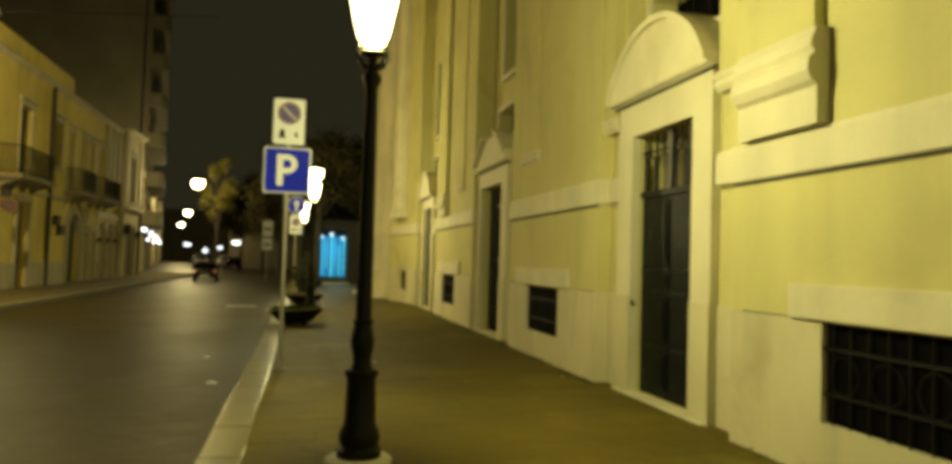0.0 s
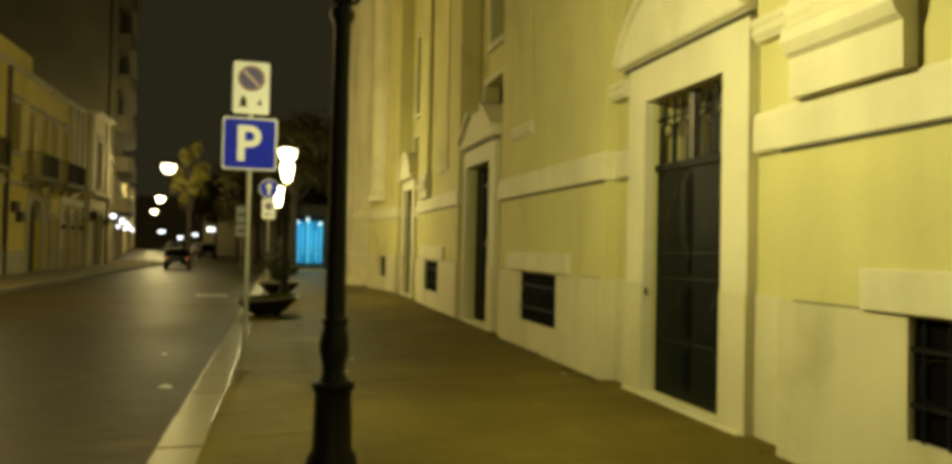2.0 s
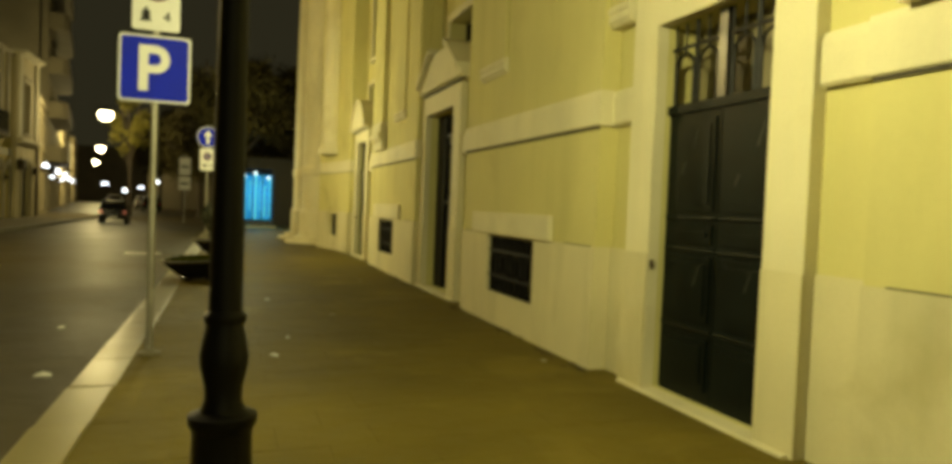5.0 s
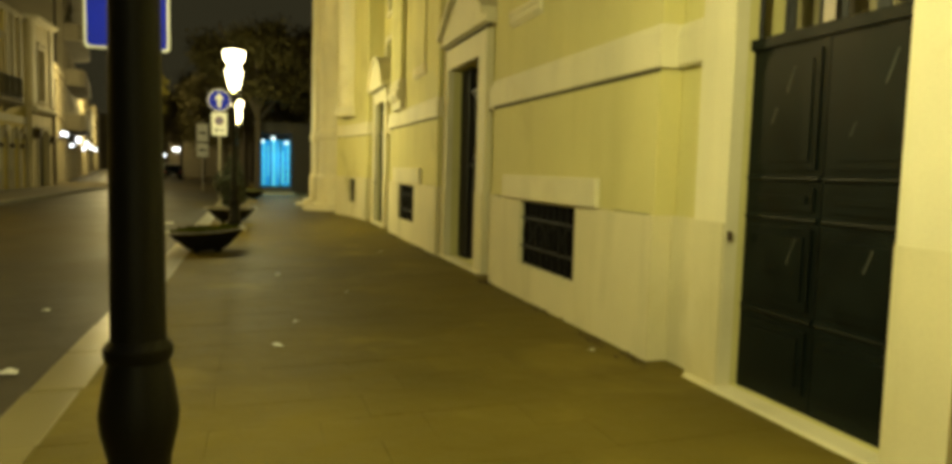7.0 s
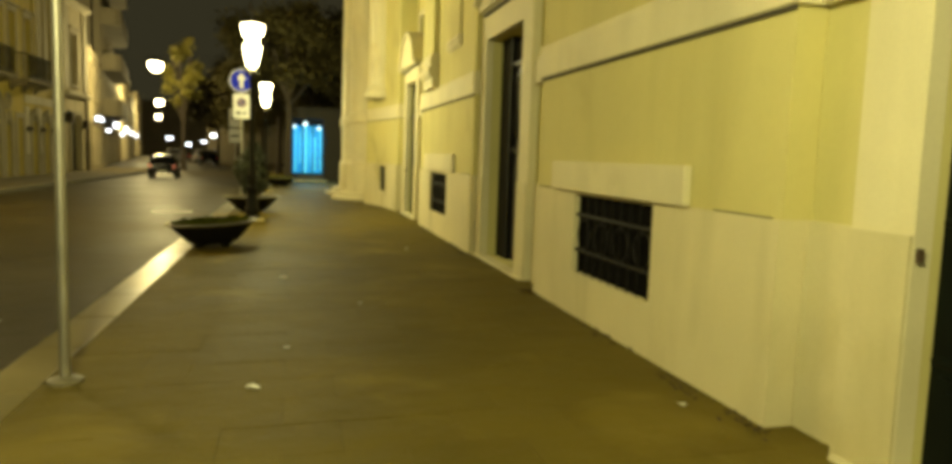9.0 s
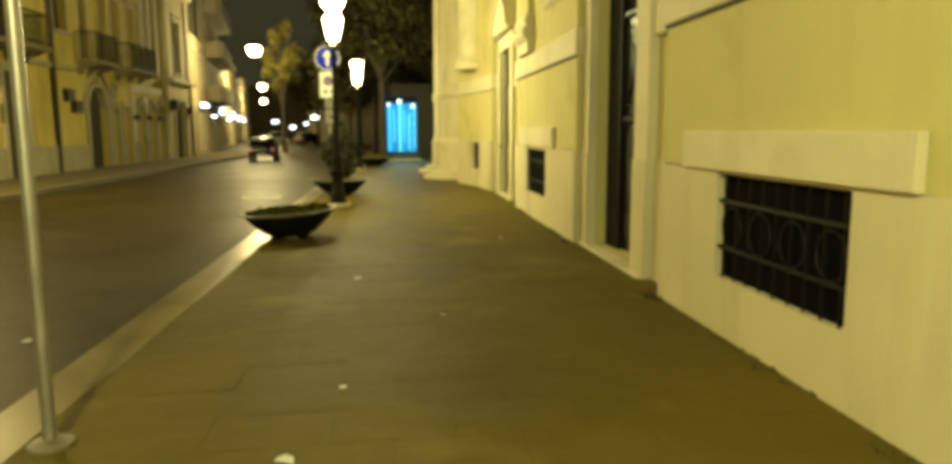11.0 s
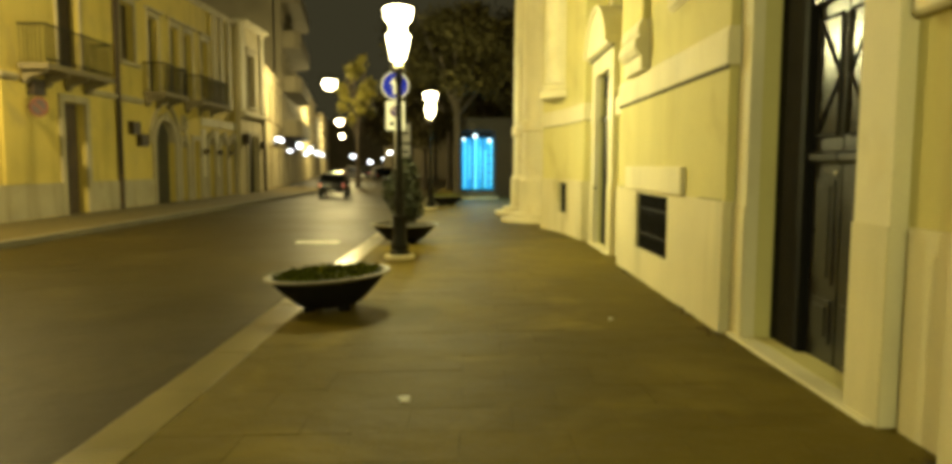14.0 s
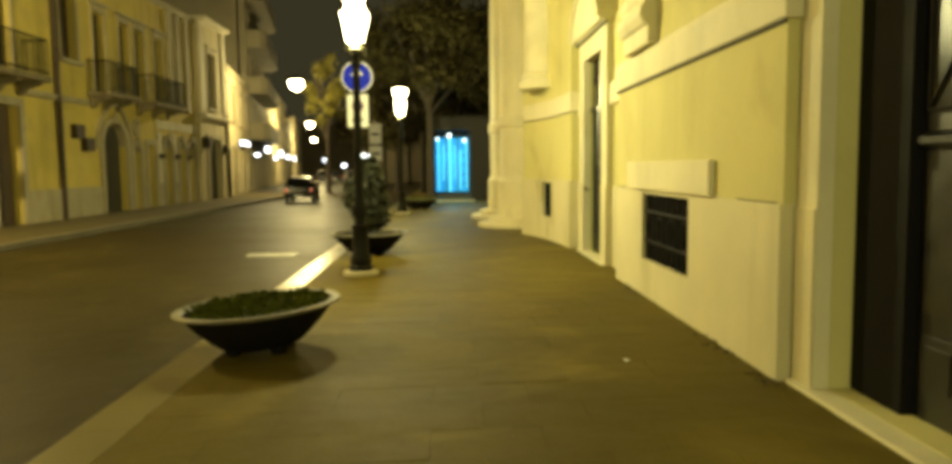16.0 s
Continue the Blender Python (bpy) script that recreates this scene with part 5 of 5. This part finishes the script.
# ---- park, trees and the lit kiosk at the end of the pavement ----
def tree(x, y, h, r, seed, leaf=LEAF, label="dark leafy street tree", count=13000, low=0.36):
    t = thing("tree", label, "tree", "street trees", at=(x, y, -0.12))
    rng = random.Random(seed)
    bm = bmesh.new()
    lathe(bm, [(0.24, 0), (0.17, 0.05 * h), (0.14, 0.25 * h), (0.11, 0.5 * h)], n=10)
    for i in range(8):
        a = i * 2.4 + rng.uniform(-0.3, 0.3)
        s = h * rng.uniform(0.34, 0.5)
        e = (r * rng.uniform(0.45, 0.8) * math.cos(a), r * rng.uniform(0.45, 0.8) * math.sin(a), h * rng.uniform(0.58, 0.92))
        tube(bm, (0, 0, s), e, 0.075, 6)
    part("trunk", bm, BARK, t, smooth=True)
    g0 = np.random.RandomState(seed)
    clumps = []
    for i in range(34):
        v = g0.normal(size=3)
        v /= np.linalg.norm(v)
        q = g0.uniform(0.45, 1.0)
        clumps.append((v[0] * r * q, v[1] * r * q, h * (low + 1) / 2 + v[2] * h * (1 - low) / 2 * q, r * g0.uniform(0.16, 0.32)))

    def place(g):
        cx, cy, cz, cr = clumps[g.randint(len(clumps))]
        v = g.normal(size=3) * 0.55
        return cx + v[0] * cr, cy + v[1] * cr, cz + v[2] * cr * 0.8
    leaves("crown", t, count, place, 0.12, leaf, seed)


# Background foliage: brownish lamp glare is put into the leaf colour.
GLARE_LEAF = mat("glare_tinted_leaf", (0.052, 0.044, 0.016), 0.8, 0.4, 2.0, 20, 0.0, spec=0.1)
# Leaf colour carries the yellow light of the lamp beside the tree.
LEAF_LIT = mat("lamplit_leaf", (0.21, 0.185, 0.028), 0.6, 0.3, 2.0, 20, 0.0)
tree(-6.1, 61.0, 9.3, 1.25, 11, LEAF_LIT, "slender tree beside a street lamp, its leaves coloured as lamplit", 5200, 0.46)
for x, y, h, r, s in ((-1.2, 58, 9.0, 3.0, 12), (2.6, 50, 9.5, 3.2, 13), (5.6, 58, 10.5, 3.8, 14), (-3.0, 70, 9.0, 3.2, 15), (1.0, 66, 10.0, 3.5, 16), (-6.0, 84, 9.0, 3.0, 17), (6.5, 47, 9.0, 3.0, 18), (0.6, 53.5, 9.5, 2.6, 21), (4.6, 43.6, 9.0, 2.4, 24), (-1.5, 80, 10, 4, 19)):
    tree(x, y, h, r, s, GLARE_LEAF)
tree(1.32, 39.6, 8.6, 2.6, 23, GLARE_LEAF, "dark leafy tree beside the lit kiosk", low=0.47)


KIOSK_WOOD = mat("dark_kiosk_wood", (0.022, 0.018, 0.013), 0.7, 0.3, 4.0, 50, 0.1)


def kiosk():
    k = thing("lit_kiosk", "dark kiosk with a glowing cyan shop front", "kiosk", at=(2.20, 41.4, -0.014))
    bm = bmesh.new()
    for d in ((-1.0, -0.76, 0.0, 2.0, 0, 3.5), (0.76, 2.3, 0.0, 2.0, 0, 3.5), (-0.76, 0.76, 0.0, 2.0, 3.02, 3.5), (-0.76, 0.76, 1.7, 2.0, 0, 3.02)):
        box(bm, *d)
    part("wall", bm, KIOSK_WOOD, k)
    block("roof", (-1.1, 2.4, -0.15, 2.1, 3.502, 3.58), KIOSK_WOOD, k)
    block("back_panel", (-0.74, 0.74, 1.3, 1.34, 0.42, 2.75), CYAN_GLOW, k, "cyan lit back panel")
    for x, w, z0, z1 in ((-0.58, 0.10, 0.5, 2.62), (-0.36, 0.07, 0.9, 2.45), (-0.10, 0.12, 0.45, 2.78), (0.12, 0.05, 0.9, 2.4), (0.34, 0.10, 0.55, 2.2), (0.60, 0.07, 0.6, 2.55)):
        block("light_column", (x - w / 2, x + w / 2, 0.45, 0.50, z0, z1), CYAN_PALE, k, "bright cyan light column")
    for x, z, r in ((-0.62, 2.66, 0.075), (-0.12, 2.80, 0.10), (0.52, 2.60, 0.085)):
        bm = bmesh.new()
        lathe(bm, [(0.0, z - r), (r * 0.7, z - r * 0.7), (r, z), (r * 0.7, z + r * 0.7), (0.0, z + r)], x, 0.32, 12, False)
        part("globe_lamp", bm, CYAN_WHITE, k, "bright white globe lamp", True)
    for x in (-0.72, -0.24, 0.22, 0.68):
        block("mullion", (x - 0.022, x + 0.022, 0.08, 0.14, 0.362, 3.018), KIOSK_WOOD, k)
    for z in (0.75, 1.15, 1.55, 1.95):
        block("shelf", (0.40, 0.70, 0.60, 0.85, z, z + 0.05), KIOSK_WOOD, k)
    block("counter", (-0.75, 0.75, 0.08, 0.25, 0.0, 0.36), GREY_DOOR, k)
    block("step", (-0.9, 0.9, -0.42, -0.003, 0.0, 0.12), STONE, k)
    data = bpy.data.lights.new("kiosk_light", "AREA")
    data.energy, data.color, data.size = 45, (0.1, 0.7, 1.0), 1.1
    ob = new("kiosk_light", data)
    ob.matrix_world = look((2.2, 41.75, 2.3), (2.2, 37, 0))


kiosk()
bm = bmesh.new()
box(bm, -8.4, 40.0, 96.0, 97.0, -0.1, 9.0)
FAR_WALL = mat("dark_far_render", (0.10, 0.085, 0.055), 0.9, 0.3, 0.4, 20, 0.1)
back = part("far_building", bm, FAR_WALL)
tagged(back, "unlit grey building behind the trees", "house")


bm = bmesh.new()
box(bm, -48.0, 6.0, 168.0, 172.0, -0.1, 11.0)
back = part("far_building", bm, FAR_WALL)
tagged(back, "dark building closing the far end of the street", "house")
for x, z, w, h in ((-23.6, 3.4, 1.3, 0.45), (-19.9, 2.2, 0.9, 0.6), (-16.9, 2.9, 1.1, 0.4)):
    lit_sign(x, 168.1, z, w, h, lean=-90)
lit_sign(-7.5, 96.1, 3.0, 1.0, 0.36, lean=-90)


# ---- dirt along the foot of the church wall ----
DRY_LEAF = mat("dry_leaf", (0.060, 0.038, 0.016), 0.8, 0.4, 12.0, 60, 0.0)


def wall_foot_litter():
    spots = [(3.93, 8.75, 0.10), (3.92, 9.4, 0.16), (3.95, 10.6, 0.30), (3.95, 12.45, 0.08), (4.08, 12.6, 0.07), (3.94, 15.35, 0.10), (3.95, 16.4, 0.35), (3.95, 18.6, 0.4), (3.95, 4.9, 0.4)]

    def place(g):
        x, y, s = spots[g.randint(len(spots))]
        x = min(x + 0.04, x + g.normal() * 0.035)
        return x, y + g.normal() * s, 0.075 * (x - 0.15) / 4.0 + 0.008 + abs(g.normal()) * 0.004
    ob = leaves("dry_leaf_litter", None, 420, place, 0.016, DRY_LEAF, 31)
    tagged(ob, "crumbled dry leaves and dirt along the foot of the wall", "litter", kind="stuff")


wall_foot_litter()


# ---- paving slabs ----
def paving():
    rng = random.Random(9)
    pav = bpy.data.objects["pavement"]
    cols, row = 7, 0.40
    edge = 0.06
    w = (4.20 - edge) / cols
    fall = math.atan2(0.075, 4.0)
    bm = bmesh.new()
    box(bm, 0.001, w - 0.001, 0.001, row - 0.001, -0.03, 0.0)
    me = mesh_of(bm, "slab", SLAB)
    bm2 = bmesh.new()
    for j in range(-40, 190):
        y = j * row
        if y > 60:
            break
        shift = 0.5 * w if j % 2 else 0.0
        for i in range(-1, cols):
            x0, x1 = edge + i * w + shift, edge + (i + 1) * w + shift
            x0, x1 = max(edge, x0), min(4.199, x1)
            if x1 - x0 < 0.05:
                continue
            z = 0.075 * (x0 - 0.15) / 4.0 + rng.uniform(-0.0015, 0.0015)
            if 20 <= j < 60 and x1 - x0 > w - 0.01:
                s = new("slab", me)
                s.parent = pav
                s.matrix_basis = pose(x0, y, z, rng.uniform(-0.13, 0.13), -math.degrees(fall) + rng.uniform(-0.1, 0.1), 0)
            else:
                d = box(bm2, x0 + 0.0015, x1 - 0.0015, y + 0.0015, y + row - 0.0015, -0.03, z)
                for v in d[4:]:
                    if v.co.z > -0.02:
                        v.co.z += 0.075 * (x1 - x0) / 4.0
    rest = part("slab_field", bm2, SLAB, pav)
    tagged(rest, "further stone slabs", kind="stuff")


paving()
